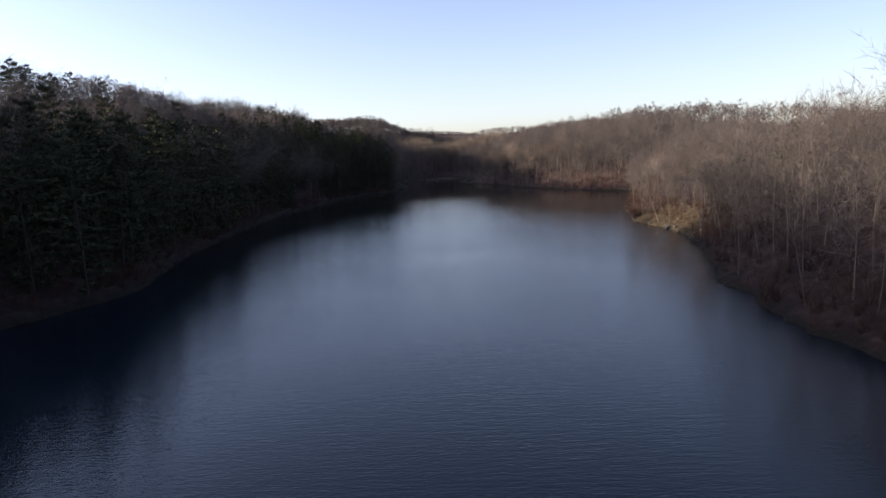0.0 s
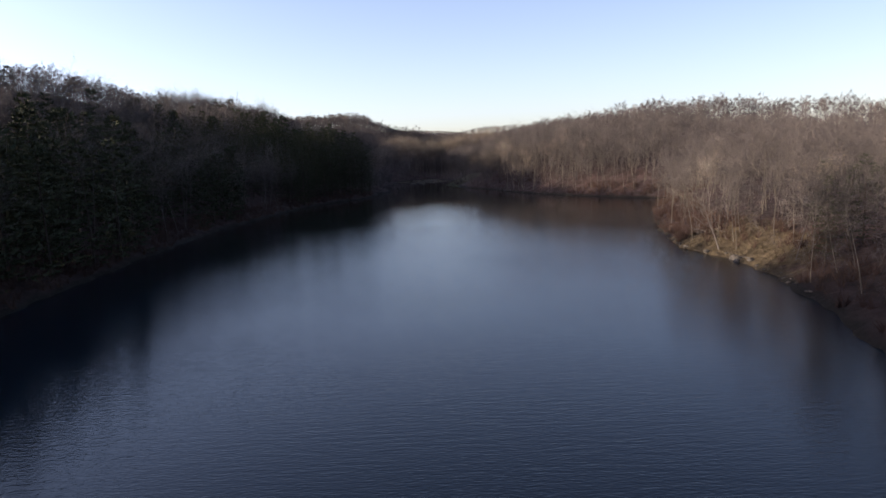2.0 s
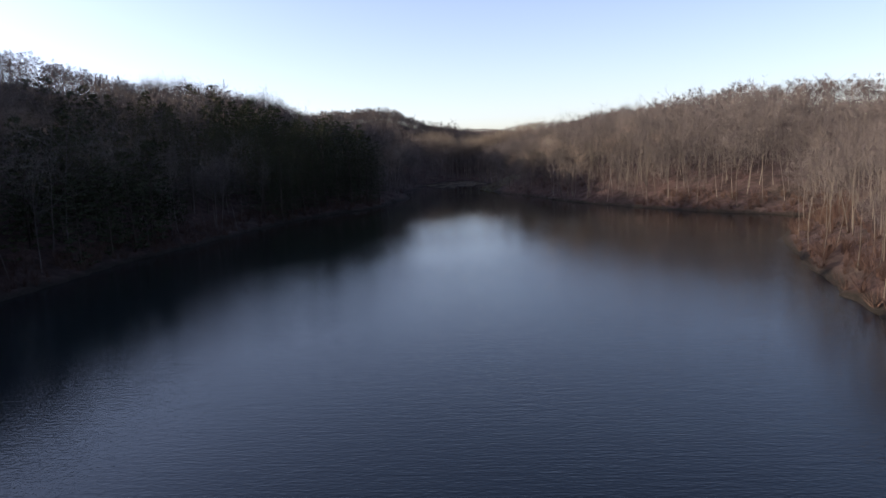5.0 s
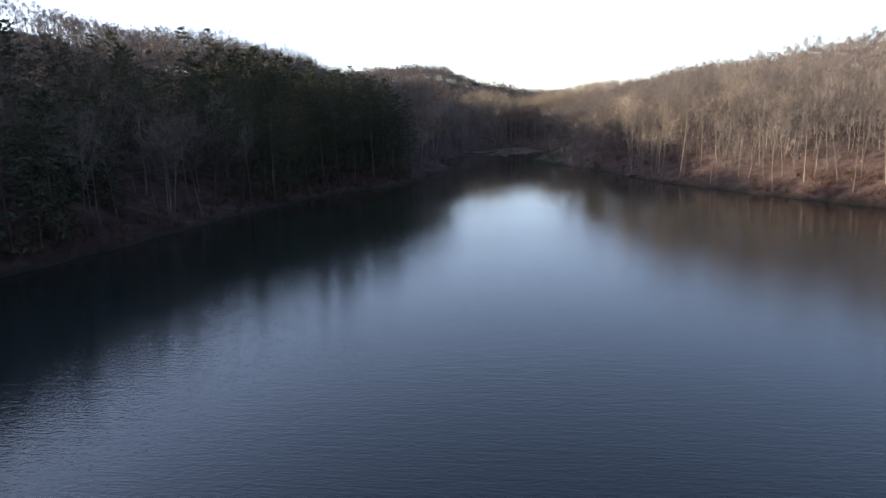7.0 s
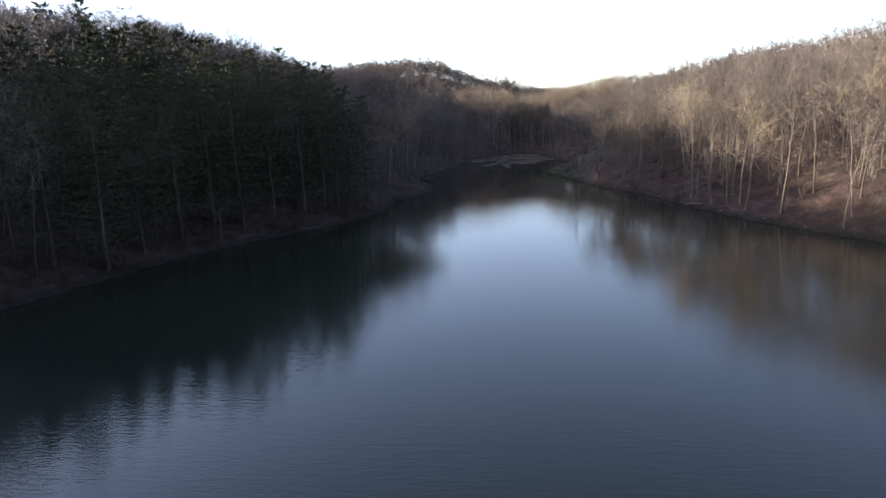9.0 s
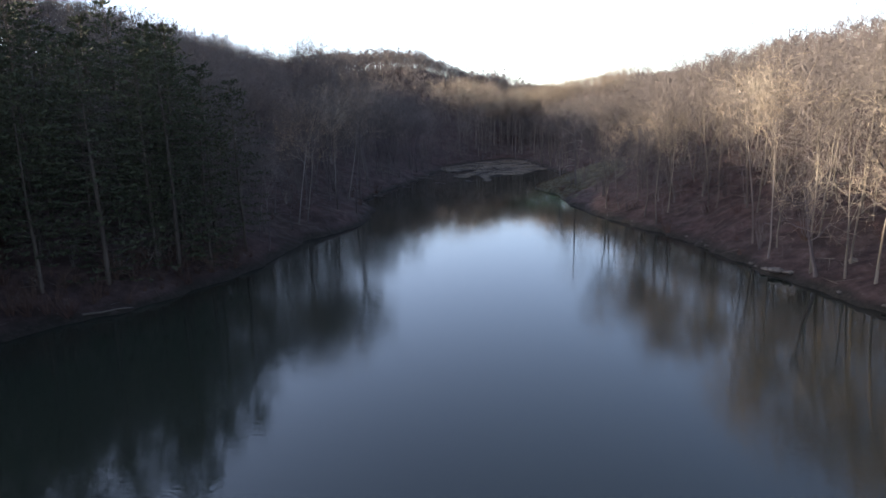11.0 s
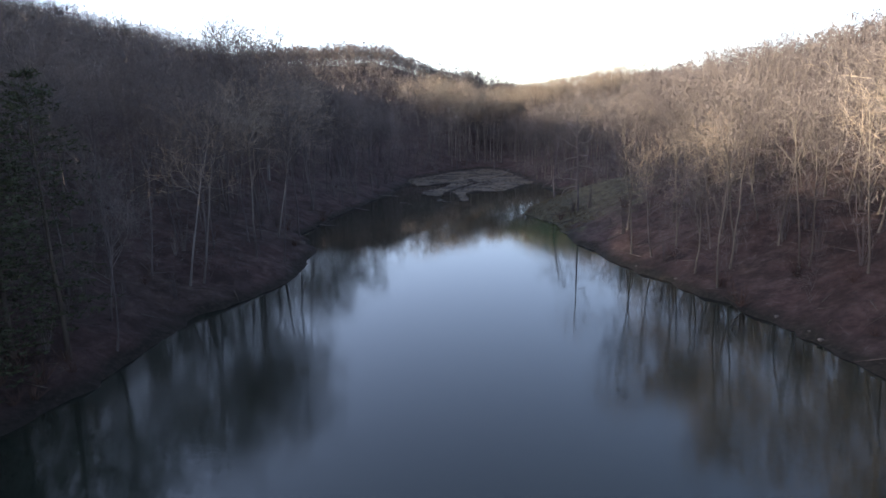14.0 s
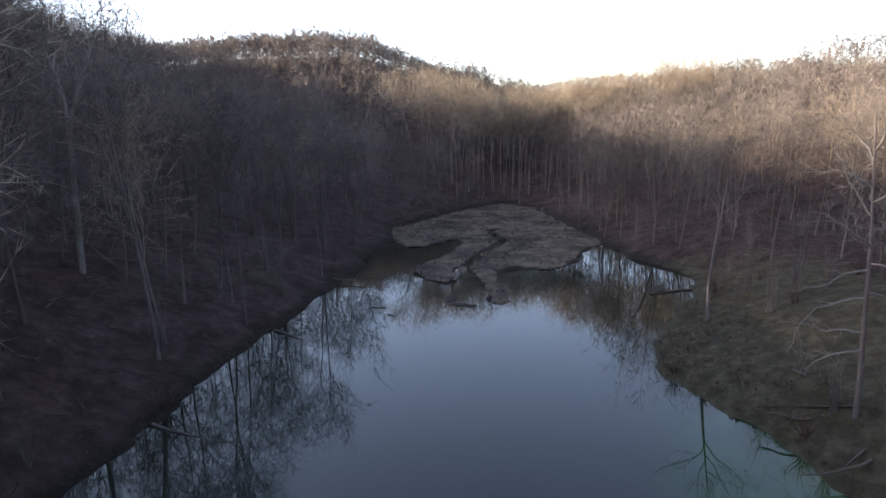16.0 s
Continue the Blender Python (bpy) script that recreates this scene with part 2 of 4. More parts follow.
# unseen west hills (y < 135) shaped to shade the near bank, spare the point
HILLS = [(-140, -200, 38), (-140, -20, 60), (-170, -10, 85), (-170, 25, 92), (-170, 50, 92), (-170, 112, 14), (-195, 122, 14), (-230, 130, 20), (-140, 50, 66), (-145, 66, 85), (-145, 84, 85), (-140, 118, 17), (-105, 112, 10), (-105, 132, 12), (-80, 122, 8), (-140, 185, 31), (-140, 212, 44), (-140, 235, 42), (-140, 267, 25), (-140, 330, 25), (-215, 450, 61), (-228, 420, 67), (-240, 390, 57), (-140, 378, 44), (-140, 410, 46), (-140, 455, 43), (-140, 510, 39), (-138, 545, 37), (-138, 590, 41), (-112, 640, 49), (-85, 640, 52), (-72, 665, 54), (-105, 668, 49), (-57, 640, 51), (-64, 622, 42), (-85, 616, 41), (-66, 604, 32), (-60, 588, 23), (-52, 572, 14), (-40, 605, 25), (-30, 640, 31), (-25, 600, 15), (-95, 610, 31), (-90, 580, 20), (-80, 560, 17)]
HILLS += [(-32, 700, 35), (-10, 760, 29), (18, 760, 18), (-55, 525, 6), (-78, 518, 14), (0, 560, 3), (0, 530, 1.5), (-10, 490, 0.5), (0, 475, 0.5), (-14, 470, 0.5), (8, 600, 4), (12, 680, 8), (30, 450, 5), (30, 500, 6), (60, 500, 18)]
HILLS += [(100, 480, 29), (76, 400, 20), (110, 415, 27), (136, 400, 27), (183, 400, 23), (100, 572, 32), (100, 668, 30), (100, 761, 30), (110, 1000, 46), (60, 850, 20), (55, 1676, 58), (-85, 2035, 84)]
HILLS += [(-200, 1000, 45), (300, 1000, 50), (300, 400, 20), (300, 0, 26), (100, 160, 9), (70, 153, 6.5), (120, 100, 12), (110, 60, 13), (110, 0, 14), (110, 250, 6), (160, 260, 12), (150, 320, 11), (80, 300, 15)]
HILLS += [(-300, 300, 46), (-300, 1000, 48), (-300, -200, 46), (-300, 600, 50), (300, 2000, 60), (-300, 2000, 70), (0, 1300, 25), (0, 2400, 60)]
HILLS = np.array(HILLS, float)
MARSH = np.array(MARSH_EDGE + [(10.2, 473.5), (6.9, 486.6), (4.5, 497.8), (1.5, 511), (-5.3, 518), (-12.2, 511), (-16.6, 501.5), (-21, 493), (-22.6, 488), (-26.1, 483.6)], float)
STREAM = np.array([(-11, 450), (-10.6, 452), (-8.4, 460.7), (-6.2, 467.7), (-5.2, 471.5), (-7.1, 477), (-7.6, 481), (-4.9, 483.7), (-2.5, 486.6), (1, 495), (4, 512)], float)


def inside(poly, x, y):
    odd = np.zeros(x.shape, bool)
    for (ax, ay), (bx, by) in zip(poly, np.roll(poly, -1, 0)):
        if ay != by:
            odd ^= ((ay > y) != (by > y)) & (x < (bx - ax) * (y - ay) / (by - ay) + ax)
    return odd


def line_distance(line, x, y, closed):
    best = np.full(x.shape, 1e9)
    for (ax, ay), (bx, by) in (zip(line, np.roll(line, -1, 0)) if closed else zip(line[:-1], line[1:])):
        dx, dy = bx - ax, by - ay
        s = np.clip(((x - ax) * dx + (y - ay) * dy) / (dx * dx + dy * dy), 0, 1)
        best = np.minimum(best, np.hypot(x - ax - s * dx, y - ay - s * dy))
    return best


def wobble(x, y, size, seed=0.0):
    """A smooth uneven field between about -1 and 1."""
    out = np.zeros(x.shape)
    for i in range(5):
        a, k = 1.3 + 2.4 * i + seed, (1.0 + 0.37 * i) / size
        out += np.sin(k * (x * math.cos(a) + y * math.sin(a)) + 1.7 * i + seed * 3 + 1.3 * np.sin(k * 0.6 * (y * math.cos(a) - x * math.sin(a)) + i))
    return out / 3.0


def shore_distance(x, y):
    """Metres inland from the waterline; minus on the water."""
    d = line_distance(SHORE, x, y, True)
    d = np.where(inside(SHORE, x, y), -d, d)
    return d + 0.55 * wobble(x, y, 2.6) + 0.3 * wobble(x, y, 1.1, 2.0)


def land(x, y):
    """Ground height and distance from the shore."""
    x, y = np.asarray(x, float), np.asarray(y, float)
    d = shore_distance(x, y)
    w = np.zeros(x.shape)
    h = np.zeros(x.shape)
    ease = 60.0 + 340.0 * np.clip((y - 565) / 30, 0, 1)            # rounder hills beyond the lake
    for hx, hy, hh in HILLS:
        k = 1.0 / ((x - hx) ** 2 + (y - hy) ** 2 + ease) ** 1.7
        w += k
        h += k * hh
    h /= w
    up = (0.42 + 0.09 * np.clip((-x - 50) / 50, 0, 1)) * np.maximum(d, 0)
    up = np.minimum(0.22 + 0.8 * np.maximum(d, 0), up + 0.25)      # a low bank at the water's edge
    z = up * h / (up ** 3 + h ** 3 + 1e-9) ** (1 / 3)
    rough = np.clip(d / 25, 0, 1)
    z = z + rough * (1.0 * wobble(x, y, 14, 5.0) + 0.5 * wobble(x, y, 5, 1.0)) * np.clip(h / 15, 0.1, 1)
    cut = line_distance(STREAM, x, y, False)
    z = np.where((cut < 0.9) & (y < 482), np.minimum(z, -0.1 + 0.2 * cut), z)
    z = np.where((y > 425) & (y < 545), np.minimum(z, 0.2 + 0.32 * line_distance(MARSH, x, y, True)), z)      # the valley floor rises gently from the marsh
    z = np.where(inside(MARSH, x, y), np.minimum(z, 0.13 + 0.06 * wobble(x, y, 3, 4.0) + 0.05 * wobble(x, y, 1.2, 1.0)), z)
    z = np.where(d < 0, np.maximum(0.45 * d, -4.0), z)
    return z, d


# ---- mesh tools ----
def tri_mesh(name, verts, tris, materials, smooth=False):
    me = bpy.data.meshes.new(name)
    verts, tris = np.asarray(verts, np.float32), np.asarray(tris, np.int32)
    me.vertices.add(len(verts))
    me.vertices.foreach_set("co", verts.ravel())
    me.loops.add(tris.size)
    me.loops.foreach_set("vertex_index", tris.ravel())
    me.polygons.add(len(tris))
    me.polygons.foreach_set("loop_start", np.arange(0, tris.size, 3, dtype=np.int32))
    if smooth:
        me.polygons.foreach_set("use_smooth", np.ones(len(tris), bool))
    for m in materials:
        me.materials.append(m)
    me.update(calc_edges=True)
    return me


def sticks(a, b, ra, rb, sides):
    """Tapered sticks from a to b, all at once: vertices and triangles. rb None: they end in a point."""
    a, b = np.asarray(a, float), np.asarray(b, float)
    n = len(a)
    way = b - a
    way /= np.linalg.norm(way, axis=1)[:, None] + 1e-9
    ref = np.where(np.abs(way[:, 2:3]) > 0.9, np.array([[1.0, 0, 0]]), np.array([[0, 0, 1.0]]))
    u = np.cross(way, ref)
    u /= np.linalg.norm(u, axis=1)[:, None]
    v = np.cross(way, u)
    ang = np.arange(sides) * 2 * math.pi / sides
    ring = u[:, None, :] * np.cos(ang)[None, :, None] + v[:, None, :] * np.sin(ang)[None, :, None]
    low = a[:, None, :] + ring * np.asarray(ra)[:, None, None]
    i = np.arange(sides)
    j = (i + 1) % sides
    if rb is None:
        verts = np.concatenate([low, b[:, None, :]], 1)
        one = np.stack([i, j, np.full(sides, sides)], 1)
    else:
        verts = np.concatenate([low, b[:, None, :] + ring * np.asarray(rb)[:, None, None]], 1)
        one = np.concatenate([np.stack([i, j, i + sides], 1), np.stack([j, j + sides, i + sides], 1)])
    per = verts.shape[1]
    tris = one[None] + (np.arange(n) * per)[:, None, None]
    return verts.reshape(-1, 3), tris.reshape(-1, 3)


def slivers(a, b, r, rng):
    """Thin single-faced twigs for trees that stand far off."""
    a, b = np.asarray(a, float), np.asarray(b, float)
    side = np.cross(b - a, rng.normal(0, 1, a.shape))
    side *= (np.asarray(r) / (np.linalg.norm(side, axis=1) + 1e-9))[:, None]
    v = np.stack([a - side, a + side, b], 1).reshape(-1, 3)
    return v, np.arange(len(v)).reshape(-1, 3)


def joined(parts):
    vs, ts, n = [], [], 0
    for v, t in parts:
        vs.append(v)
        ts.append(np.asarray(t) + n)
        n += len(v)
    return np.concatenate(vs), np.concatenate(ts)


def bent(rng, p, way, length, steps, droop, jitter):
    pts, way = [np.array(p, float)], np.array(way, float)
    for _ in range(steps):
        way = way + rng.normal(0, jitter, 3) + np.array((0, 0, droop))
        way /= np.linalg.norm(way)
        pts.append(pts[-1] + way * length / steps)
    return np.array(pts), way


def along(pts, s):
    k = min(int(s * (len(pts) - 1)), len(pts) - 2)
    f = s * (len(pts) - 1) - k
    return pts[k] * (1 - f) + pts[k + 1] * f, (pts[k + 1] - pts[k]) / np.linalg.norm(pts[k + 1] - pts[k])


def spread(rng, way, angle):
    side = np.cross(way, rng.normal(0, 1, 3))
    side /= np.linalg.norm(side) + 1e-9
    out = way * math.cos(angle) + side * math.sin(angle)
    return out / np.linalg.norm(out)


def hardwood(seed, high=18.0, limbs=9, boughs=5, twigs=4, sprays=0, sides=(5, 4, 3), first=0.38, spready=0.8, twig_r=0.022, stem_r=0.2, steps=6, thin=False):
    """A leafless tree: (trunk with its limbs, crown of boughs and twigs), each as vertices and triangles."""
    rng = np.random.default_rng(seed)
    wood, fine = [], []
    stem, _ = bent(rng, (0, 0, -0.4), (rng.normal(0, 0.05), rng.normal(0, 0.05), 1), high * 0.86, steps, 0.02, 0.06)
    rr = np.linspace(stem_r, stem_r * 0.28, steps + 1)
    rr[0] *= 1.3
    wood.append(sticks(stem[:-1], stem[1:], rr[:-1], rr[1:], sides[0]))
    A, B, R = [], [], []
    for i in range(limbs):
        s = first + (0.97 - first) * (i + rng.random() * 0.8) / limbs
        p, way = along(stem, s)
        lift = rng.uniform(0.5, 1.1) * spready
        long = high * (0.40 - 0.22 * s) * rng.uniform(0.75, 1.3) + 0.8
        way = spread(rng, way, lift)
        way[2] = abs(way[2]) * 0.8 + 0.12
        n = 3 if sides[1] > 3 else 2
        pts, _ = bent(rng, p, way / np.linalg.norm(way), long, n, 0.08, 0.2)
        r0 = max(stem_r * (0.52 - 0.3 * s), twig_r * 1.8)
        r = np.linspace(r0, r0 * 0.35, n + 1)
        wood.append(sticks(pts[:-1], pts[1:], r[:-1], r[1:], sides[1]))
        for k in range(boughs):
            q, w2 = along(pts, 0.25 + 0.75 * (k + rng.random()) / boughs)
            w2 = spread(rng, w2, rng.uniform(0.5, 1.3))
            w2[2] += 0.12
            w2 /= np.linalg.norm(w2)
            bl = long * rng.uniform(0.3, 0.55) + 0.4
            end = q + w2 * bl
            A.append(q), B.append(end), R.append(max(r0 * 0.32, twig_r * 1.3))
            for _ in range(twigs):
                f = rng.uniform(0.3, 1.0)
                w3 = spread(rng, w2, rng.uniform(0.35, 1.2))
                w3[2] += 0.1
                t0 = q + w2 * bl * f
                t1 = t0 + w3 * bl * rng.uniform(0.4, 0.75)
                A.append(t0), B.append(t1), R.append(twig_r)
                for _ in range(sprays):
                    w4 = spread(rng, w3 / np.linalg.norm(w3), rng.uniform(0.3, 1.1))
                    t2 = t0 + (t1 - t0) * rng.uniform(0.3, 1.0)
                    A.append(t2), B.append(t2 + w4 * rng.uniform(0.5, 1.0)), R.append(twig_r * 0.7)
    fine.append(slivers(A, B, R, rng) if thin else sticks(A, B, R, None, 3))
    return joined(wood), joined(fine)


def far_hardwood(seed, high=17.0, clumps=9, twigs=24, wide=3.3, twig_r=0.1, long=1.7, base=0.25, stems=True):
    """A leafless tree far off: a stem, limbs, and at the end of each limb a fan of twigs."""
    rng = np.random.default_rng(seed)
    lean = rng.normal(0, 0.04, 2)
    top = np.array((lean[0] * high, lean[1] * high, high * 0.85))
    parts = [sticks([(0, 0, -0.4)], [top], [0.19], [0.05], 3)] if stems else []
    tall = high * (1 - base) / 2
    mid = np.array((lean[0] * high * 0.6, lean[1] * high * 0.6, high - tall))
    k = np.arange(clumps)
    up = 1 - 1.45 * (k + 0.5) / clumps                       # from the crown's top down to a little under its middle
    turn = k * 2.4 + rng.uniform(0, 6.3)
    flat = np.sqrt(np.maximum(0, 1 - up ** 2))
    way = np.stack([flat * np.cos(turn), flat * np.sin(turn), up], 1)
    tip = mid + way * np.array((wide, wide, tall)) * rng.uniform(0.5, 0.85, (clumps, 1))
    root = np.array([along(np.array([(0, 0, 0), top]), q)[0] for q in np.clip((tip[:, 2] - 0.3 * tall) / high - 0.1, base * 0.6, 0.9)])
    parts.append(slivers(root, tip, np.full(clumps, max(0.03, min(0.1, twig_r * 0.8))), rng))
    which = np.repeat(k, twigs)
    reach = long * rng.uniform(0.75, 1.3, clumps)[which, None]
    fan = way[which] * (0.7, 0.7, 0.4) + rng.normal(0, 0.62, (len(which), 3)) + (0, 0, 0.3)
    fan /= np.linalg.norm(fan, axis=1)[:, None]
    a = tip[which] + rng.normal(0, 0.22, (len(which), 3)) * reach + fan * reach * rng.uniform(-0.3, 0.35, (len(which), 1))
    parts.append(slivers(a, a + fan * reach * rng.uniform(0.5, 1.0, (len(which), 1)), rng.uniform(0.6, 1.4, len(which)) * twig_r, rng))
    return joined(parts)


def pine(seed, high=23.0, whorls=20, arms=5, tufts=8, size=0.62, first=0.28, sides=5):
    """A white pine: (trunk with its bare branches, crown of needle tufts)."""
    rng = np.random.default_rng(seed)
    steps = 5
    stem, _ = bent(rng, (0, 0, -0.4), (0, 0, 1), high, steps, 0.02, 0.02)
    rr = np.linspace(0.26, 0.03, steps + 1)
    wood = [sticks(stem[:-1], stem[1:], rr[:-1], rr[1:], sides)]
    A, B, R, P, D, S = [], [], [], [], [], []
    for i in range(whorls):
        s = first + (0.985 - first) * i / (whorls - 1)
        grow = math.sin(min(1.0, (1.02 - s) / 0.42) * math.pi / 2) * (0.65 + 0.35 * min(1, (s - first) / 0.15 + 0.2))
        turn = rng.random() * 6.3
        for k in range(arms):
            if rng.random() < 0.12:
                continue
            a = turn + k * 2 * math.pi / arms + rng.normal(0, 0.25)
            long = (0.5 + 3.7 * grow) * rng.uniform(0.6, 1.25)
            p, _ = along(stem, min(0.99, s + rng.normal(0, 0.012)))
            lift = rng.uniform(-0.12, 0.2) + 0.5 * max(0, s - 0.7) / 0.3
            way = np.array((math.cos(a), math.sin(a), lift))
            way /= np.linalg.norm(way)
            A.append(p), B.append(p + way * long), R.append(0.035)
            for j in range(tufts):
                f = 0.3 + 0.72 * (j + rng.random()) / tufts
                c = p + way * long * f + rng.normal(0, 0.07 * long + 0.08, 3) * (1, 1, 0.25)
                for _ in range(2):
                    d = way * 0.6 + rng.normal(0, 0.55, 3) * (1, 1, 0.5) + (0, 0, 0.15)
                    P.append(c), D.append(d / np.linalg.norm(d)), S.append(size * rng.uniform(0.6, 1.3))
    wood.append(sticks(A, B, R, None, 3))
    P, D, S = np.array(P), np.array(D), np.array(S)
    side = np.cross(D, rng.normal(0, 1, D.shape))
    side /= np.linalg.norm(side, axis=1)[:, None]
    verts = np.stack([P - side * S[:, None] * 0.26, P + side * S[:, None] * 0.26, P + D * S[:, None] * 1.25], 1).reshape(-1, 3)
    return joined(wood), (verts, np.arange(len(verts)).reshape(-1, 3))


def scattered(templates, which, x, y, z, scale, turn, stretch=None):
    """One mesh's worth of copies of templates at the given places."""
    out = []
    for k, (v, t) in enumerate(templates):
        pick = np.nonzero(which == k)[0]
        if not len(pick):
            continue
        c, s = np.cos(turn[pick]), np.sin(turn[pick])
        sc = scale[pick]
        tall = sc if stretch is None else sc * stretch[pick]
        vx = (v[None, :, 0] * c[:, None] - v[None, :, 1] * s[:, None]) * sc[:, None] + x[pick][:, None]
        vy = (v[None, :, 0] * s[:, None] + v[None, :, 1] * c[:, None]) * sc[:, None] + y[pick][:, None]
        vz = v[None, :, 2] * tall[:, None] + z[pick][:, None]
        vv = np.stack([vx, vy, vz], 2).reshape(-1, 3)
        tt = (t[None] + (np.arange(len(pick)) * len(v))[:, None, None]).reshape(-1, 3)
        out.append((vv, tt))
    return joined(out)


# ---- ground and water ----
def spaced(lo, a, b, hi, fine, grow):
    core = list(np.arange(a, b + 0.01, fine))
    step, p = fine, core[-1]
    while p < hi:
        step *= grow
        p += step
        core.append(p)
    step, p = fine, core[0]
    while p > lo:
        step *= grow
        p -= step
        core.insert(0, p)
    return np.array(core)


gx, gy = spaced(-2600, -60, 88, 2600, 1.4, 1.09), spaced(-2600, 20, 530, 3600, 1.4, 1.08)
mx, my = np.meshgrid(gx, gy)
mz, md = land(mx, my)
nx, ny = len(gx), len(gy)
idx = np.arange(nx * ny).reshape(ny, nx)
q = np.stack([idx[:-1, :-1], idx[:-1, 1:], idx[1:, 1:], idx[1:, :-1]], -1).reshape(-1, 4)
ground = new("ground", tri_mesh("ground", np.stack([mx, my, mz], -1).reshape(-1, 3), np.concatenate([q[:, [0, 1, 2]], q[:, [0, 2, 3]]]), [M_GROUND], True))
tagged(ground, "brown leaf-littered wooded hills around the lake", "ground", kind="structure")

wv = [(-400, -2500, 0), (400, -2500, 0), (400, 560, 0), (-400, 560, 0)]
water = new("water", tri_mesh("water", wv, [(0, 1, 2), (0, 2, 3)], [M_WATER]))
tagged(water, "dark blue-green lake water reflecting the pale sky", "lake", kind="structure")

# ---- woods ----
VISTA = np.array([(-22, 388), (-43, 418.5)], float)      # a gap in the trees before the forked sycamore
rng = np.random.default_rng(7)


def places(x0, x1, y0, y1, gap, edge=1.0):
    """Jittered places on dry wooded land."""
    x, y = np.meshgrid(np.arange(x0, x1, gap), np.arange(y0, y1, gap))
    x, y = x.ravel() + rng.uniform(-0.48, 0.48, x.size) * gap, y.ravel() + rng.uniform(-0.48, 0.48, y.size) * gap
    z, d = land(x, y)
    ok = (d > edge) & ~inside(MARSH, x, y) & (line_distance(STREAM, x, y, False) > 3) & (line_distance(VISTA, x, y, False) > 2.6)
    return x[ok], y[ok], z[ok], d[ok]


def build_thing(kind, wood, fine, wood_mat, fine_mat, label, category, group=""):
    top = new(kind)
    for nm, (v, t), m in (("trunk", wood, wood_mat), ("crown", fine, fine_mat)):
        ob = new(nm, tri_mesh(nm, v, t, [m], nm == "trunk"))
        ob.parent = top
    return tagged(top, label, category, group)


def plant(store, key, make, x, y, z, scale, turned):
    """The first of a kind is built, the next ones are copies of it."""
    m = pose(x, y, z, 0, 0, math.degrees(turned))
    if key not in store:
        store[key] = make()
        store[key].matrix_basis = m @ Matrix.Scale(scale, 4)
    else:
        own = store[key].scale.copy()
        store[key].scale = (scale,) * 3
        copy_thing(store[key], m)
        store[key].scale = own


NEAR = dict(limbs=14, boughs=6, twigs=5, sprays=4, sides=(6, 4, 3), steps=7, thin=True, twig_r=0.018)
near_hard = [hardwood(11 + i, high, first=first, spready=wide, stem_r=stem, **NEAR) for i, (high, first, wide, stem) in enumerate(((20, 0.5, 0.7, 0.125), (21, 0.6, 0.62, 0.115), (18, 0.42, 0.9, 0.115), (20, 0.55, 0.66, 0.11), (16, 0.36, 1.05, 0.12), (21.5, 0.64, 0.56, 0.12), (20.5, 0.56, 0.68, 0.11)))]
MID = dict(limbs=10, boughs=6, twigs=8, sides=(4, 3, 3), steps=4, twig_r=0.018, thin=True, spready=0.82, stem_r=0.1)
mid_hard = [hardwood(20 + i, 18 + i % 3, first=0.38 + 0.06 * (i % 4), **MID) for i in range(6)]
far_hard = [far_hardwood(30 + i, 16 + i % 3, clumps=10, twigs=25, twig_r=0.064, long=1.8, wide=3.4 + 0.35 * (i % 4), base=0.3 + 0.07 * (i % 3)) for i in range(8)]
valley_hard = [far_hardwood(35 + i, 16.5 + i % 3, clumps=7, twigs=12, twig_r=0.2, long=2.1, wide=4.0 + 0.4 * (i % 4), base=0.3) for i in range(6)]
back_hard = [far_hardwood(40 + i, 13, clumps=4, twigs=6, twig_r=0.5, long=3.0, wide=4.2, base=0.1, stems=False) for i in range(4)]
near_pine = [pine(50 + i, 21 + i, whorls=26, tufts=14, size=0.32, first=0.04 + 0.04 * i) for i in range(4)]
far_pine = [pine(60 + i, 21 + i, whorls=16, arms=4, tufts=7, size=0.85, first=0.05, sides=3) for i in range(4)]
hard_labels = ["tall leafless hardwood tree with grey-brown bark on the wooded shore", "slender leafless hardwood tree with a high narrow crown", "spreading leafless hardwood tree with low crooked limbs"]

hx, hy, hz, hd = places(-235, 225, -40, 770, 4.9)
west_pines = (hx < -26) & (hx > -92) & (hy > 50) & (hy < 344 - 0.25 * (hx + 50))
east_pines = (hx > 44) & (hx < 62) & (hy > 96) & (hy < 128)
crest_pines = (hx < -120) & (hx > -152) & (hy > 195) & (hy < 262)
grove = (crest_pines & (rng.random(len(hx)) < 0.4)) | (west_pines & (rng.random(len(hx)) < np.where(hy < 165, np.where(hx > -72, 0.85, 0.3), np.where(hx > -75, np.where(hy > 285, 0.96, np.where(hd < 13, 0.5, 0.8)), 0.45)))) | (east_pines & (rng.random(len(hx)) < 0.4))
# stretches of shore where single trees can be told apart
head = (hy > 300) & (hy < 455) & (hd < 16) & (hx < 75)
point = (hy > 108) & (hy < 175) & (hd < 12) & (hx > 0)
stand = (hy > 514) & (hy < 545) & (hx > -28) & (hx < 45)
tall_bank = (hx < -24) & (hx > -52) & (hy > 378) & (hy < 412)
open_floor = head & ~tall_bank & ~grove & (rng.random(len(hx)) < np.where((hx > 0) & (hy < 395), 0.15, np.where(hx < 0, 0.28, 0.42)))
hidden = ((hx < -152) & (rng.random(len(hx)) < np.where((hy > 390) & (hy < 560), 0.25, 0.88)))
hidden |= (hy < (np.abs(hx) - 45) / 0.72) & (rng.random(len(hx)) < np.where(hx > 0, 0.8, np.where(hy > 35, 0.0, 0.5)))
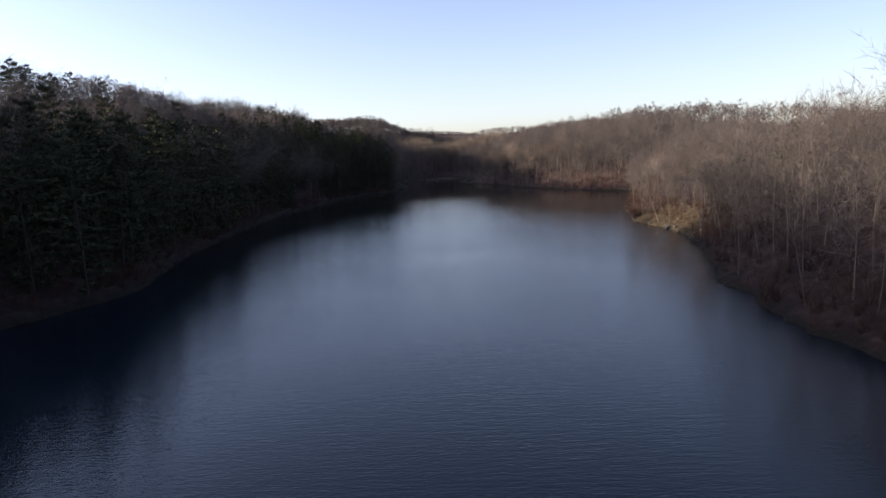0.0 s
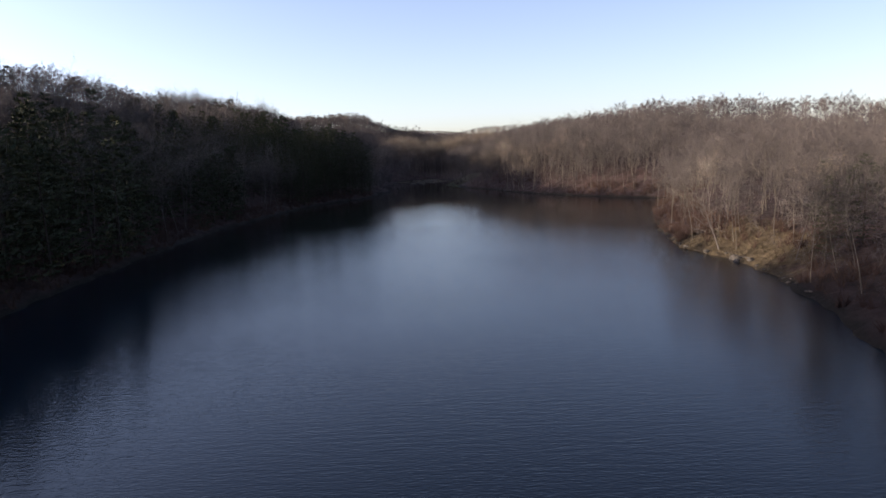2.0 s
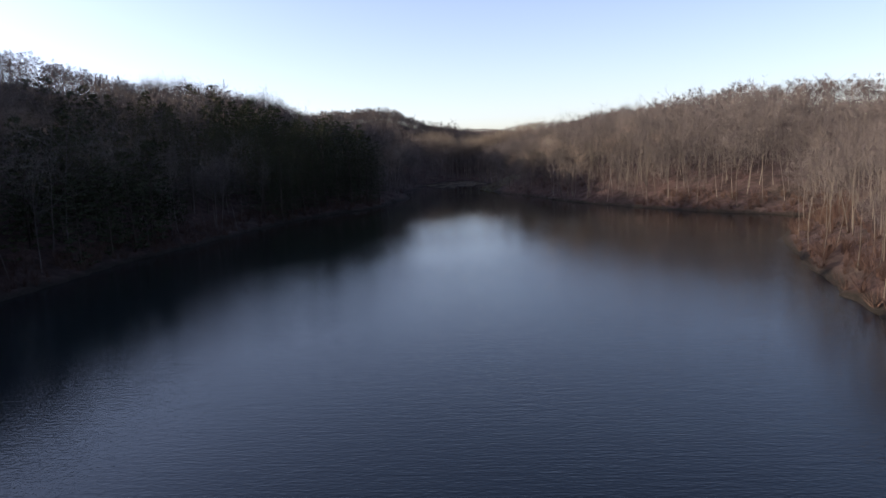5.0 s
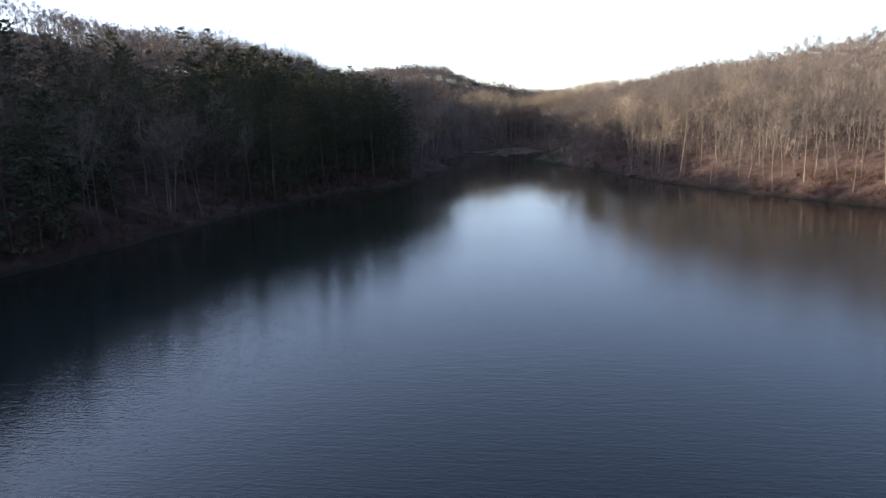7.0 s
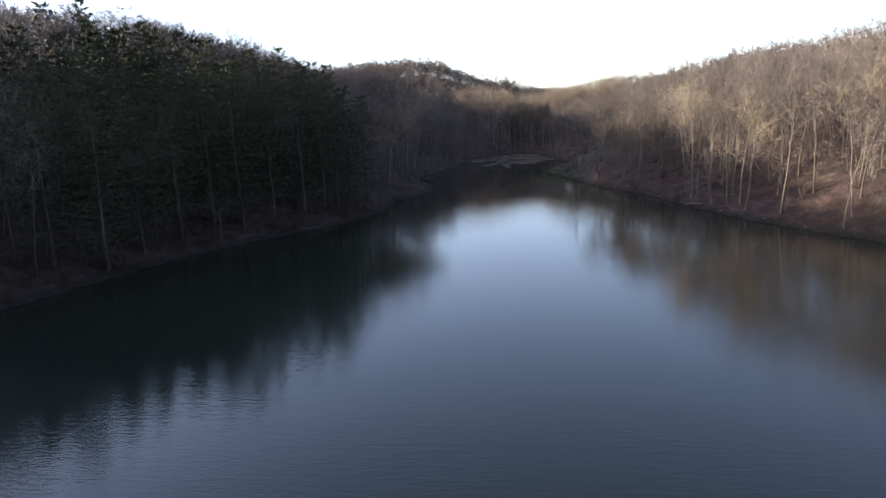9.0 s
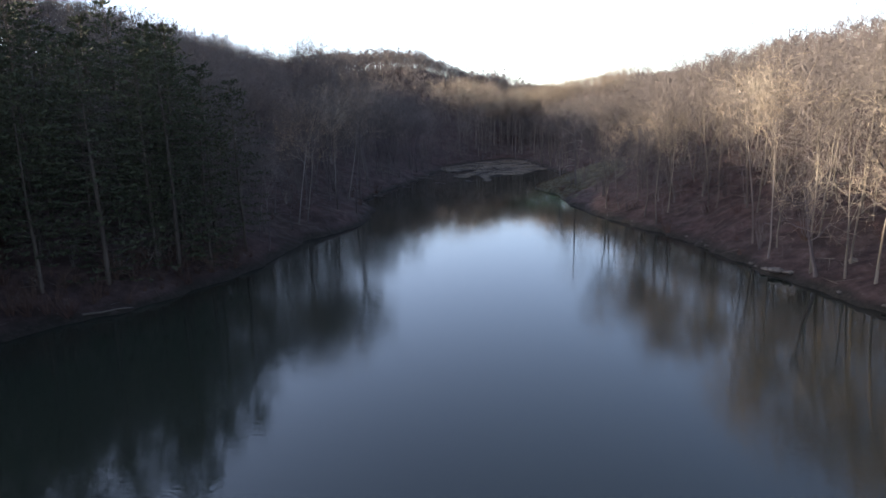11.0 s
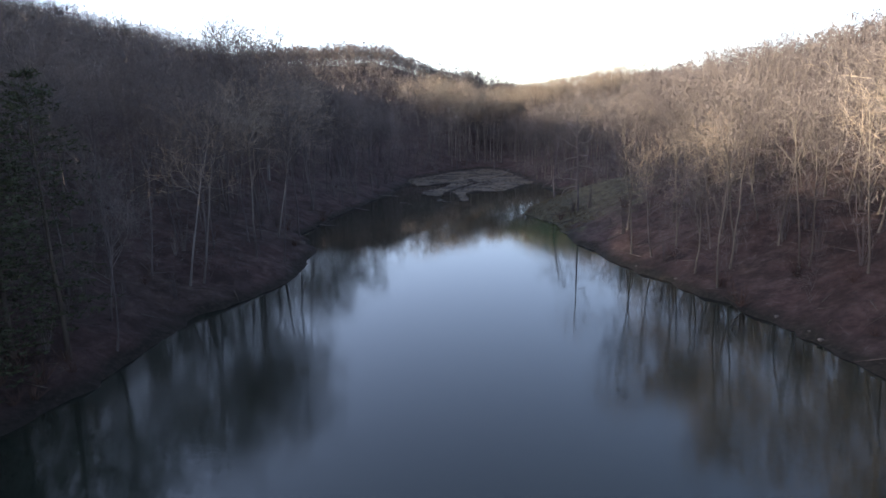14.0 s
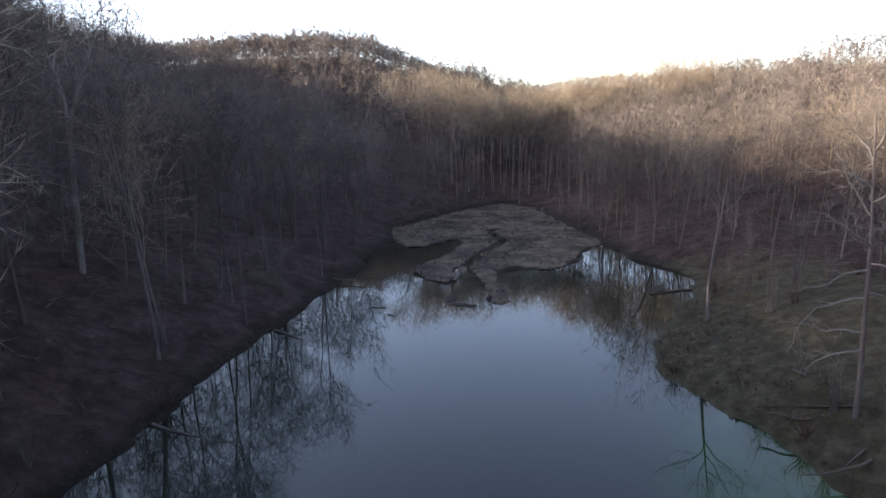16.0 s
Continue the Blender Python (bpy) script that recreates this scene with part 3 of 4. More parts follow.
hidden |= (hx > -75) & (hx < -28) & (hy > 500) & (hy < 556) & (rng.random(len(hx)) < 0.5)
knob = (hx > -150) & (hx < 62) & (hy > 556) & ~stand
hidden |= knob
hidden |= (hx > 0) & (hx < 26) & (hy > 384) & (hy < 434)
hidden |= ((hx > 170) & (rng.random(len(hx)) < 0.5))
hidden |= (hy < 20) & (rng.random(len(hx)) < 0.6) | (hy > 640) & (np.abs(hx) > 160)
keep = ~open_floor & ~hidden
hx, hy, hz, hd, grove, head, point, stand, tall_bank = (a[keep] for a in (hx, hy, hz, hd, grove, head, point, stand, tall_bank))
size = rng.uniform(0.74, 1.04, len(hx))
size[hx < -60] *= 1.2
size[hx < -95] *= 0.82
size[(hx > 60) & (hy > 235)] *= 1.02
size[(hy > 430) & (hx > 50)] *= 0.86
size[(hy > 560) & (hx > 50)] *= 0.85
size[(hx > -95) & (hx < -18) & (hy > 490) & (hy < 560)] *= 0.82
size[(hx < -84) & (hy > 485) & (hy < 610)] *= 1.08
size[(hx < -24) & (hx > -60) & (hy > 345) & (hy < 470)] *= 1.1
size[tall_bank] *= 1.2
size[grove] = rng.uniform(0.7, 0.99, grove.sum())
nose = (hx > 25) & (hy < 235) & (hy > 92)
size[grove & (hx < -52)] *= np.where(hy[grove & (hx < -52)] < 200, 0.98, 0.9)
size[(hx > 25) & (hy < 92)] *= 0.9
size[grove & nose] *= 0.85
size[nose] *= 0.76
size[nose & point] *= 0.86
size[grove & (hx < 0) & (hy > 304) & (hd < 22)] *= 1.16
size[grove & (hx > -29) & (hx < 0) & (hy > 334)] *= 0.76
turn = rng.uniform(0, 6.28, len(hx))
single = (head | point) & ~grove

store = {}
hard_near = np.nonzero(single)[0][:260]
for i in hard_near:
    k = int(rng.integers(0, len(near_hard)))
    pale = rng.random() < 0.15
    lab = "leafless sycamore with pale blotched bark near the water" if pale else hard_labels[0 if k in (0, 3) else 2 if k in (2, 4) else 1]
    # east bank trunks take the lighter copy, coloured as if sunlit
    plant(store, (k, pale, hx[i] > 0), lambda: build_thing("hardwood_tree", *near_hard[k], M_PALE if pale else M_SUN_TRUNK if hx[i] > 0 else M_BARK, M_PALE_TWIG if pale else M_TWIG, lab, "tree", "bare shore trees"), hx[i], hy[i], hz[i], size[i], turn[i])

slim = [hardwood(70 + i, 22, first=0.62, spready=0.55, stem_r=0.15, **NEAR) for i in range(3)]
store = {}
poplars = np.nonzero(stand)[0][:90]
for i in poplars:
    k = int(rng.integers(0, 3))
    plant(store, k, lambda: build_thing("poplar_tree", *slim[k], M_PALE, M_PALE_TWIG, "tall slender leafless poplar with a pale trunk behind the marsh", "tree", "poplars behind the marsh"), hx[i], hy[i], hz[i], rng.uniform(0.92, 1.16), turn[i])

store = {}
pine_near = np.nonzero(grove & ((hy > 250) & (hd < 30) | east_pines[keep]))[0][:160]
for i in pine_near:
    k = int(rng.integers(0, len(near_pine)))
    plant(store, k, lambda: build_thing("pine_tree", *near_pine[k], M_PINE_BARK, M_NEEDLE, "tall dark green white pine in the shoreside grove", "pine", "shore pines"), hx[i], hy[i], hz[i], size[i], turn[i])

done = np.zeros(len(hx), bool)
done[hard_near] = done[pine_near] = done[poplars] = True
crest = (hx < -85) & (hx > -150) & ((hy > 395) & (hy < 600) | (hy > 215) & (hy < 262))
mid = ~done & ~grove & ((hd < 34) | crest) & (hy > np.where(hx > 0, 20, 60)) & (hy < 560)
far = ~done & ~grove & ~mid & (rng.random(len(hx)) < 0.55)
rest_pine = ~done & grove


def wood_stuff(name, templates, pick, mat, label, category="woods", kind="stuff"):
    x, y, z = hx[pick], hy[pick], hz[pick]
    which = (np.arange(len(x)) * 7919 // 13) % len(templates)
    v, t = scattered(templates, which, x, y, z, size[pick], turn[pick])
    return tagged(new(name, tri_mesh(name, v, t, [mat])), label, category, kind=kind)


def wood_pair(name, templates, pick, wood_mat, fine_mat, label, stem_label):
    top = wood_stuff(name, [c for _, c in templates], pick, fine_mat, label)
    stems = wood_stuff("trunks", [w for w, _ in templates], pick, wood_mat, stem_label, "", "")
    stems.parent = top


# trunks coloured lighter on the sunlit shore, darker on the shaded one
wood_pair("shore_woods", mid_hard, mid & (hx > 0), M_SUN_TRUNK, M_TWIG, "leafless brown hardwood forest along the sunlit lake shore", "tree trunks coloured paler for the sunlit shore")
wood_pair("shore_woods", mid_hard, mid & (hx <= 0), M_BARK, M_TWIG, "leafless grey-brown hardwood forest on the shaded lake shore", "tree trunks coloured darker for the shaded shore")
wood_stuff("hillside_woods", far_hard, far, M_TWIG, "leafless brown hardwood forest covering the hillsides")
wood_pair("pine_woods", far_pine, rest_pine, M_PINE_BARK, M_NEEDLE, "dark green pine wood on the shaded hillside", "dark pine trunks")

# valley and hills beyond the head of the cove
for name, box, gap, tpl, label in (("valley_woods", (-220, 330, 770, 1010), 7.4, valley_hard, "leafless forest in the valley beyond the lake"), ("distant_woods", (-190, 320, 1010, 2150), 9.2, back_hard, "distant leafless forest on the far ridges")):
    hx, hy, hz, hd = places(*box, gap)
    size, turn = rng.uniform(0.42, 0.64, len(hx)), rng.uniform(0, 6.28, len(hx))
    wood_stuff(name, tpl, np.ones(len(hx), bool), M_TWIG, label)

# the knob and the valley floor below it
knob_hard = [far_hardwood(75 + i, 12 + i % 3, clumps=8, twigs=19, twig_r=0.09, long=2.1, wide=3.3 + 0.4 * (i % 4), base=0.08 + 0.06 * (i % 3)) for i in range(8)]
hx, hy, hz, hd = places(-150, 62, 556, 775, 4.5)
thin = rng.random(len(hx)) < np.where((hy > 690) & (hx < -50), 0.35, 1.0)
hx, hy, hz = hx[thin], hy[thin], hz[thin]
size, turn = rng.uniform(0.68, 1.02, len(hx)), rng.uniform(0, 6.28, len(hx))
size[(hx > -22) & (hy < 650)] *= 1.22
size[(hx > -60) & (hy > 640)] *= 0.72
wood_stuff("knob_woods", knob_hard, np.ones(len(hx), bool), M_TWIG, "leafless forest covering the round knob above the valley")

# young growth under the tall trees on the hillsides
brush = [far_hardwood(45 + i, 8.5, clumps=6, twigs=9, wide=2.4, twig_r=0.06, long=1.5, base=0.05, stems=False) for i in range(5)]
hx, hy, hz, hd = places(-150, 150, 60, 700, 6.9, 14)
size, turn = rng.uniform(0.6, 1.15, len(hx)), rng.uniform(0, 6.28, len(hx))
wood_stuff("young_growth", brush, np.ones(len(hx), bool), M_TWIG, "thin leafless young growth under the forest trees", "undergrowth")

# thick young growth added along the west ridge crest to block low sun
for box, gap in (((-156, -95, 30, 102), 4.2), ((-156, -100, 365, 560), 4.6)):
    hx, hy, hz, hd = places(*box, gap, 14)
    size, turn = rng.uniform(0.9, 1.5, len(hx)), rng.uniform(0, 6.28, len(hx))
    wood_stuff("ridge_sun_block", brush, np.ones(len(hx), bool), M_TWIG, "dense leafless young trees added on the ridge crest to block sun", "undergrowth")

thicket = [far_hardwood(55 + i, 7.0, clumps=7, twigs=12, wide=1.7, twig_r=0.02, long=1.6, base=0.03, stems=False) for i in range(5)]
hx, hy, hz, hd = places(-62, 78, 296, 530, 3.5, 1.6)
pick = (hd < 30) & (rng.random(len(hx)) < np.where(hy > 390, 0.7, np.where(hx > 0, 0.75, 0.8))) & ~((hx < 30) & (hx > 0) & (hy > 392) & (hy < 437))
size, turn = rng.uniform(0.35, 1.0, len(hx)), rng.uniform(0, 6.28, len(hx))
wood_stuff("bank_thicket", thicket, pick, M_TWIG, "hazy thicket of thin leafless saplings on the banks", "undergrowth")

# brush up the sunny slope
hx, hy, hz, hd = places(24, 110, 280, 420, 4.2, 9)
size, turn = rng.uniform(0.5, 1.0, len(hx)), rng.uniform(0, 6.28, len(hx))
wood_stuff("slope_brush", brush, np.ones(len(hx), bool), M_TWIG, "thin leafless brush on the sunny slope", "undergrowth")

hx, hy, hz, hd = places(28, 80, 0, 165, 3.4, 1.2)
pick = rng.random(len(hx)) < np.where(hd < 26, 0.85, 0.5)
size, turn = rng.uniform(0.6, 1.5, len(hx)), rng.uniform(0, 6.28, len(hx))
size[hd < 5] *= 0.5
wood_stuff("point_thicket", [far_hardwood(65 + i, 6.5, clumps=7, twigs=10, wide=1.8, twig_r=0.03, long=1.5, base=0.03, stems=False) for i in range(5)], pick, M_TWIG, "hazy thicket of leafless young trees along the shore", "undergrowth")


# ---- undergrowth ----
def shrub(seed, stems=26, high=1.8, wide=1.2, r=0.022):
    g = np.random.default_rng(seed)
    a = g.normal(0, 0.12 * wide, (stems, 3)) * (1, 1, 0)
    n = g.normal(0, 1, (stems, 3))
    b = a + np.stack([n[:, 0] * wide * 0.55, n[:, 1] * wide * 0.55, high * g.uniform(0.45, 1.0, stems)], 1)
    k = g.integers(0, stems, stems)
    f = g.uniform(0.4, 0.9, (stems, 1))
    c = a[k] + (b[k] - a[k]) * f
    d = c + g.normal(0, 0.35, (stems, 3)) * wide + (0, 0, 0.3 * high)
    return joined([slivers(a, b, np.full(stems, r * 1.4), g), slivers(c, d, np.full(stems, r), g)])


def tuft(seed, blades=7, high=0.55):
    g = np.random.default_rng(seed)
    a = g.normal(0, 0.14, (blades, 3)) * (1, 1, 0) + (0, 0, -0.04)
    b = a + g.normal(0, 0.22, (blades, 3)) * (1, 1, 0) + np.stack([0 * a[:, 0], 0 * a[:, 0], high * g.uniform(0.5, 1.1, blades)], 1)
    return slivers(a, b, np.full(blades, 0.05), g)


def strewn(name, templates, x, y, mat, label, category, lo, hi, sink=0.03):
    z = land(x, y)[0]
    ok = z > 0.05
    x, y, z = x[ok], y[ok], z[ok] - sink
    v, t = scattered(templates, rng.integers(0, len(templates), len(x)), x, y, z, rng.uniform(lo, hi, len(x)), rng.uniform(0, 6.28, len(x)))
    return tagged(new(name, tri_mesh(name, v, t, [mat])), label, category, kind="stuff")


# shrubs at the water's edge, thick below the pines
hx, hy, hz, hd = places(-70, 90, 30, 520, 1.7, 0.3)
odds = np.where((hx < 0) & (hy < 335), 0.75 * (hd < 7), 0.0) + np.where((hx > 0) & (hy < 290), 0.55 * (hd < 9), 0.0)
odds += np.where(hy >= 300, 0.012 * (hd < 20) + 0.05 * (hd < 2.5), 0.0) + np.where((hx > 0) & (hy > 150) & (hy < 165), 0.6 * (hd < 8), 0)
pick = (rng.random(len(hx)) < odds) & ~((hx > 30) & (hd < 2.2) & (hy > 118) & (hy < 152))
strewn("shore_shrubs", [shrub(80 + i) for i in range(6)], hx[pick], hy[pick], M_SHRUB, "leafless reddish-brown shrubs along the water's edge", "shrubs", 0.6, 1.5)
pick = (hy > 290) & (hd > 2) & (hd < 24) & (rng.random(len(hx)) < 0.05)
strewn("saplings", [shrub(90 + i, 20, 4.2, 1.1, 0.02) for i in range(5)], hx[pick], hy[pick], M_TWIG, "thin leafless saplings on the wooded bank", "saplings", 0.7, 1.5)

# fallen sticks and branches on the leaf litter
n = 5200
fx, fy = rng.uniform(-48, 62, n), rng.uniform(296, 520, n)
fz, fd = land(fx, fy)
ok = (fd > 0.8) & (fd < 24) & ~inside(MARSH, fx, fy)
fx, fy, fz = fx[ok], fy[ok], fz[ok]
a = rng.uniform(0, 6.28, len(fx))
L = rng.exponential(0.8, len(fx)) + 0.3
ex, ey = fx + np.cos(a) * L, fy + np.sin(a) * L
ez = land(ex, ey)[0]
v, t = sticks(np.stack([fx, fy, fz + 0.05], 1), np.stack([ex, ey, np.maximum(ez, 0) + rng.uniform(0.05, 0.3, len(fx))], 1), 0.02 + 0.018 * L, None, 3)
tagged(new("fallen_branches", tri_mesh("fallen_branches", v, t, [M_LOG])), "weathered fallen branches strewn over the leaf litter", "branches", kind="stuff")

# ---- marsh at the head of the cove ----
sx, sy = np.meshgrid(np.arange(-31, 12, 0.45), np.arange(432, 519, 0.6))
sz, sd = land(sx, sy)
sz = np.where(sz > -0.3, sz + 0.05, -0.3)
good = inside(MARSH, sx, sy) & ((line_distance(STREAM, sx, sy, False) > 0.5) | (sy > 482))
idx = np.arange(sx.size).reshape(sx.shape)
q = np.stack([idx[:-1, :-1], idx[:-1, 1:], idx[1:, 1:], idx[1:, :-1]], -1).reshape(-1, 4)
q = q[good.ravel()[q].all(1)]
marsh = new("marsh", tri_mesh("marsh", np.stack([sx, sy, sz], -1).reshape(-1, 3), np.concatenate([q[:, [0, 1, 2]], q[:, [0, 2, 3]]]), [M_MARSH], True))
tagged(marsh, "flat tan mud and dead grass where the stream meets the lake", "marsh", kind="structure")
# the stream's muddy bed winding through the marsh
ys = np.arange(481.5, 508, 0.5)
xs = np.interp(ys, STREAM[:, 1], STREAM[:, 0]) + 0.5 * wobble(ys, ys * 0, 2.5, 1.0)
half = 0.32 + 0.13 * wobble(ys, ys * 0, 1.7, 6.0)
rows = [np.stack([xs + k * half, ys, land(xs + k * half, ys)[0] + 0.1 - 0.02 * (k == 0)], 1) for k in (-1, 0, 1)]
v = np.concatenate(rows)
i = np.arange(len(ys) - 1)
t = np.concatenate([np.stack(c, 1) for k in (0, 1) for c in ((i + k * len(ys), i + (k + 1) * len(ys), i + (k + 1) * len(ys) + 1), (i + k * len(ys), i + (k + 1) * len(ys) + 1, i + k * len(ys) + 1))])
tagged(new("stream_bed", tri_mesh("stream_bed", v, t, [M_MUD], True)), "dark muddy stream bed winding through the marsh", "stream", kind="structure")
n = 5200
tx, ty = rng.uniform(-31, 12, n), rng.uniform(433, 517, n)
ok = inside(MARSH, tx, ty) & (line_distance(STREAM, tx, ty, False) > 1.0) & (wobble(tx, ty, 3.0) > -0.5)
tufts = [tuft(100 + i) for i in range(5)]
ok &= rng.random(n) < 0.9
strewn("marsh_grass", tufts, tx[ok], ty[ok], M_MARSH, "dead tan grass tufts on the marsh", "grass", 0.3, 0.75, -0.1)
n = 5000
tx, ty = np.concatenate([rng.uniform(40, 50, n // 3), rng.uniform(6, 24, n - n // 3)]), np.concatenate([rng.uniform(124, 156, n // 3), rng.uniform(394, 436, n - n // 3)])
td = land(tx, ty)[1]
ok = (td > 0.15) & (td < 6 + 2 * wobble(tx, ty, 4))
strewn("bank_grass", tufts, tx[ok], ty[ok], M_DRY, "dry tan grass on the low bank beside the water", "grass", 0.35, 0.8)


# ---- single things on the shore ----
def part(name, data, mat, parent, label="", smooth=False):
    ob = new(name, tri_mesh(name, *data, [mat], smooth))
    ob.parent = parent
    return tagged(ob, label) if label else ob


def leaning_tree(kind, x, y, lean_way, lean, high, seed, label, bark_mat=M_PALE, twig_mat=M_PALE_TWIG, limbs=9, first=0.35, stem_r=0.28, boughs=5, twigs=4, sprays=2, twig_r=0.02):
    """A crooked tree that leans, with bare limbs."""
    z = float(land(np.array([x]), np.array([y]))[0][0])
    wood, fine = hardwood(seed, high, limbs=limbs, boughs=boughs, twigs=twigs, sprays=sprays, sides=(7, 5, 3), first=first, spready=1.25, twig_r=twig_r, stem_r=stem_r, steps=7)
    top = new(kind)
    part("trunk", wood, bark_mat, top, smooth=True)
    part("crown", fine, twig_mat, top)
    top.matrix_basis = Matrix.Translation((x, y, max(z, 0.1))) @ Matrix.Rotation(radians(lean), 4, Vector((-math.sin(radians(lean_way)), math.cos(radians(lean_way)), 0)))
    return tagged(top, label, "tree")


def drooping_sycamore(x, y, seed, label):
    """A tall sycamore whose long pale lower limbs sag towards the water."""
    g = np.random.default_rng(seed)
    stem, _ = bent(g, (0, 0, -0.4), (-0.05, 0.0, 1), 18.5, 9, 0.04, 0.025)
    r = np.linspace(0.19, 0.05, 10)
    wood, fine = [sticks(stem[:-1], stem[1:], r[:-1], r[1:], 8)], []
    A, B, R = [], [], []
    # height up the stem, way round, length, rise at the root
    for up, way, long, rise in ((4.3, 184, 4.2, -0.05), (5.4, 172, 5.4, 0.2), (7.5, 182, 6.2, 0.15), (7.9, 4, 4.6, 0.0), (9.2, 176, 4.8, 0.25), (9.6, -25, 4.5, 0.3), (10.6, 205, 4.2, 0.5), (11.5, 30, 4.2, 0.6), (12.4, 160, 4.6, 0.7), (13.2, -40, 4.2, 0.8), (14.0, 190, 4.4, 1.0), (14.8, 60, 3.8, 1.1), (15.6, 140, 3.4, 1.3), (16.2, -10, 3.2, 1.4)):
        p = along(stem, (up + 0.4) / 18.9)[0]
        w = np.array((math.cos(radians(way)), math.sin(radians(way)), rise))
        sag = -0.17 if up < 10 else 0.05
        pts, _ = bent(g, p, w / np.linalg.norm(w), long, 9, sag * 0.5, 0.2)
        rr = np.linspace(0.085 if up < 12 else 0.075, 0.016, 10)
        wood.append(sticks(pts[:-1], pts[1:], rr[:-1], rr[1:], 5))
        for k in range(9):
            q, d = along(pts, 0.2 + 0.78 * (k + g.random()) / 9)
            d = spread(g, d, g.uniform(0.5, 1.1))
            d[2] += 0.15
            side, _ = bent(g, q, d / np.linalg.norm(d), g.uniform(0.8, 1.9), 2, 0.05, 0.2)
            A += [side[0], side[1]]
            B += [side[1], side[2]]
            R += [0.034, 0.024]
            for _ in range(5):
                t0 = side[0] + (side[2] - side[0]) * g.uniform(0.3, 1.0)
                e = spread(g, d / np.linalg.norm(d), g.uniform(0.3, 1.1))
                A.append(t0), B.append(t0 + e * g.uniform(0.4, 0.9)), R.append(0.015)
    fine.append(sticks(A, B, R, None, 3))
    top = new("sycamore_tree")
    # trunk takes the darker grey bark, imitating shade on it
    part("trunk", joined(wood[:1]), M_BARK, top, smooth=True)
    for limb in wood[1:]:
        part("limb", limb, M_WHITE, top, smooth=True)
    part("crown", joined(fine), M_WHITE, top)
    top.matrix_basis = pose(x, y, float(land(np.array([x]), np.array([y]))[0][0]))
    return tagged(top, label, "tree")


drooping_sycamore(15.6, 403.6, 201, "large leafless sycamore with long pale drooping limbs")
leaning_tree("leaning_tree", 12.9, 423.5, 170, 7, 16, 202, "dark leafless tree leaning over the water", M_BARK, M_TWIG, 6, 0.6, 0.2)
leaning_tree("leaning_tree", 19, 471, 165, 16, 16, 203, "dark leafless tree leaning towards the marsh", M_BARK, M_TWIG, 7, 0.5, 0.22)


def forked_tree(x, y, high, fork, seed, label):
    """A pale trunk that forks into two rising stems."""
    top = new("sycamore_tree")
    g = np.random.default_rng(seed)
    stem, _ = bent(g, (0, 0, -0.4), (0, 0, 1), fork + 0.4, 5, 0.02, 0.02)
    r = np.linspace(0.29, 0.2, 6)
    wood, fine = [sticks(stem[:-1], stem[1:], r[:-1], r[1:], 7)], []
    for k, lean in enumerate((-17, 13)):
        w, f = hardwood(seed + k, high - fork, limbs=8, boughs=5, twigs=4, sprays=3, sides=(6, 4, 3), first=0.25, spready=0.8, twig_r=0.018, stem_r=0.2, steps=6)
        c, s = math.cos(radians(lean)), math.sin(radians(lean))
        for (v, t), out in ((w, wood), (f, fine)):
            out.append((np.stack([v[:, 0] * c + v[:, 2] * s, v[:, 1], v[:, 2] * c - v[:, 0] * s], 1) + stem[-1], t))
    part("trunk", joined(wood), M_WHITE, top, smooth=True)
    part("crown", joined(fine), M_PALE_TWIG, top)
    top.matrix_basis = pose(x, y, float(land(np.array([x]), np.array([y]))[0][0]))
    return tagged(top, label, "tree")


forked_tree(-44, 420.6, 25, 13.5, 204, "tall leafless sycamore with a forked white trunk")
leaning_tree("sycamore_tree", -28.3, 355, 100, 7, 20, 205, "leafless sycamore with pale forked stems", M_WHITE, limbs=9, first=0.45, stem_r=0.115)
leaning_tree("sycamore_tree", -27.6, 356.6, 40, 4, 21, 206, "leafless sycamore with pale upright stems", limbs=10, first=0.5, stem_r=0.11)
leaning_tree("sycamore_tree", 44.6, 141.5, 165, 24, 10.5, 207, "leafless pale-limbed sycamore leaning out from the grassy point", M_PALE, M_SUN_TRUNK, limbs=9, first=0.3, stem_r=0.11)
leaning_tree("crooked_tree", 35, 326.6, 170, 6, 10.5, 208, "short crooked leafless tree at the water's edge", M_BARK, M_PALE_TWIG, 9, 0.38, 0.2)
leaning_tree("crooked_tree", 43.5, 325.5, 185, 18, 13, 209, "leafless tree leaning down the sunlit bank", M_BARK, M_TWIG, 8, 0.4, 0.2)
leaning_tree("dead_tree", -40.4, 299.3, 90, 1, 6.5, 210, "thin bleached dead tree standing at the water's edge", M_PALE, M_PALE, 2, 0.7, 0.12, 1)


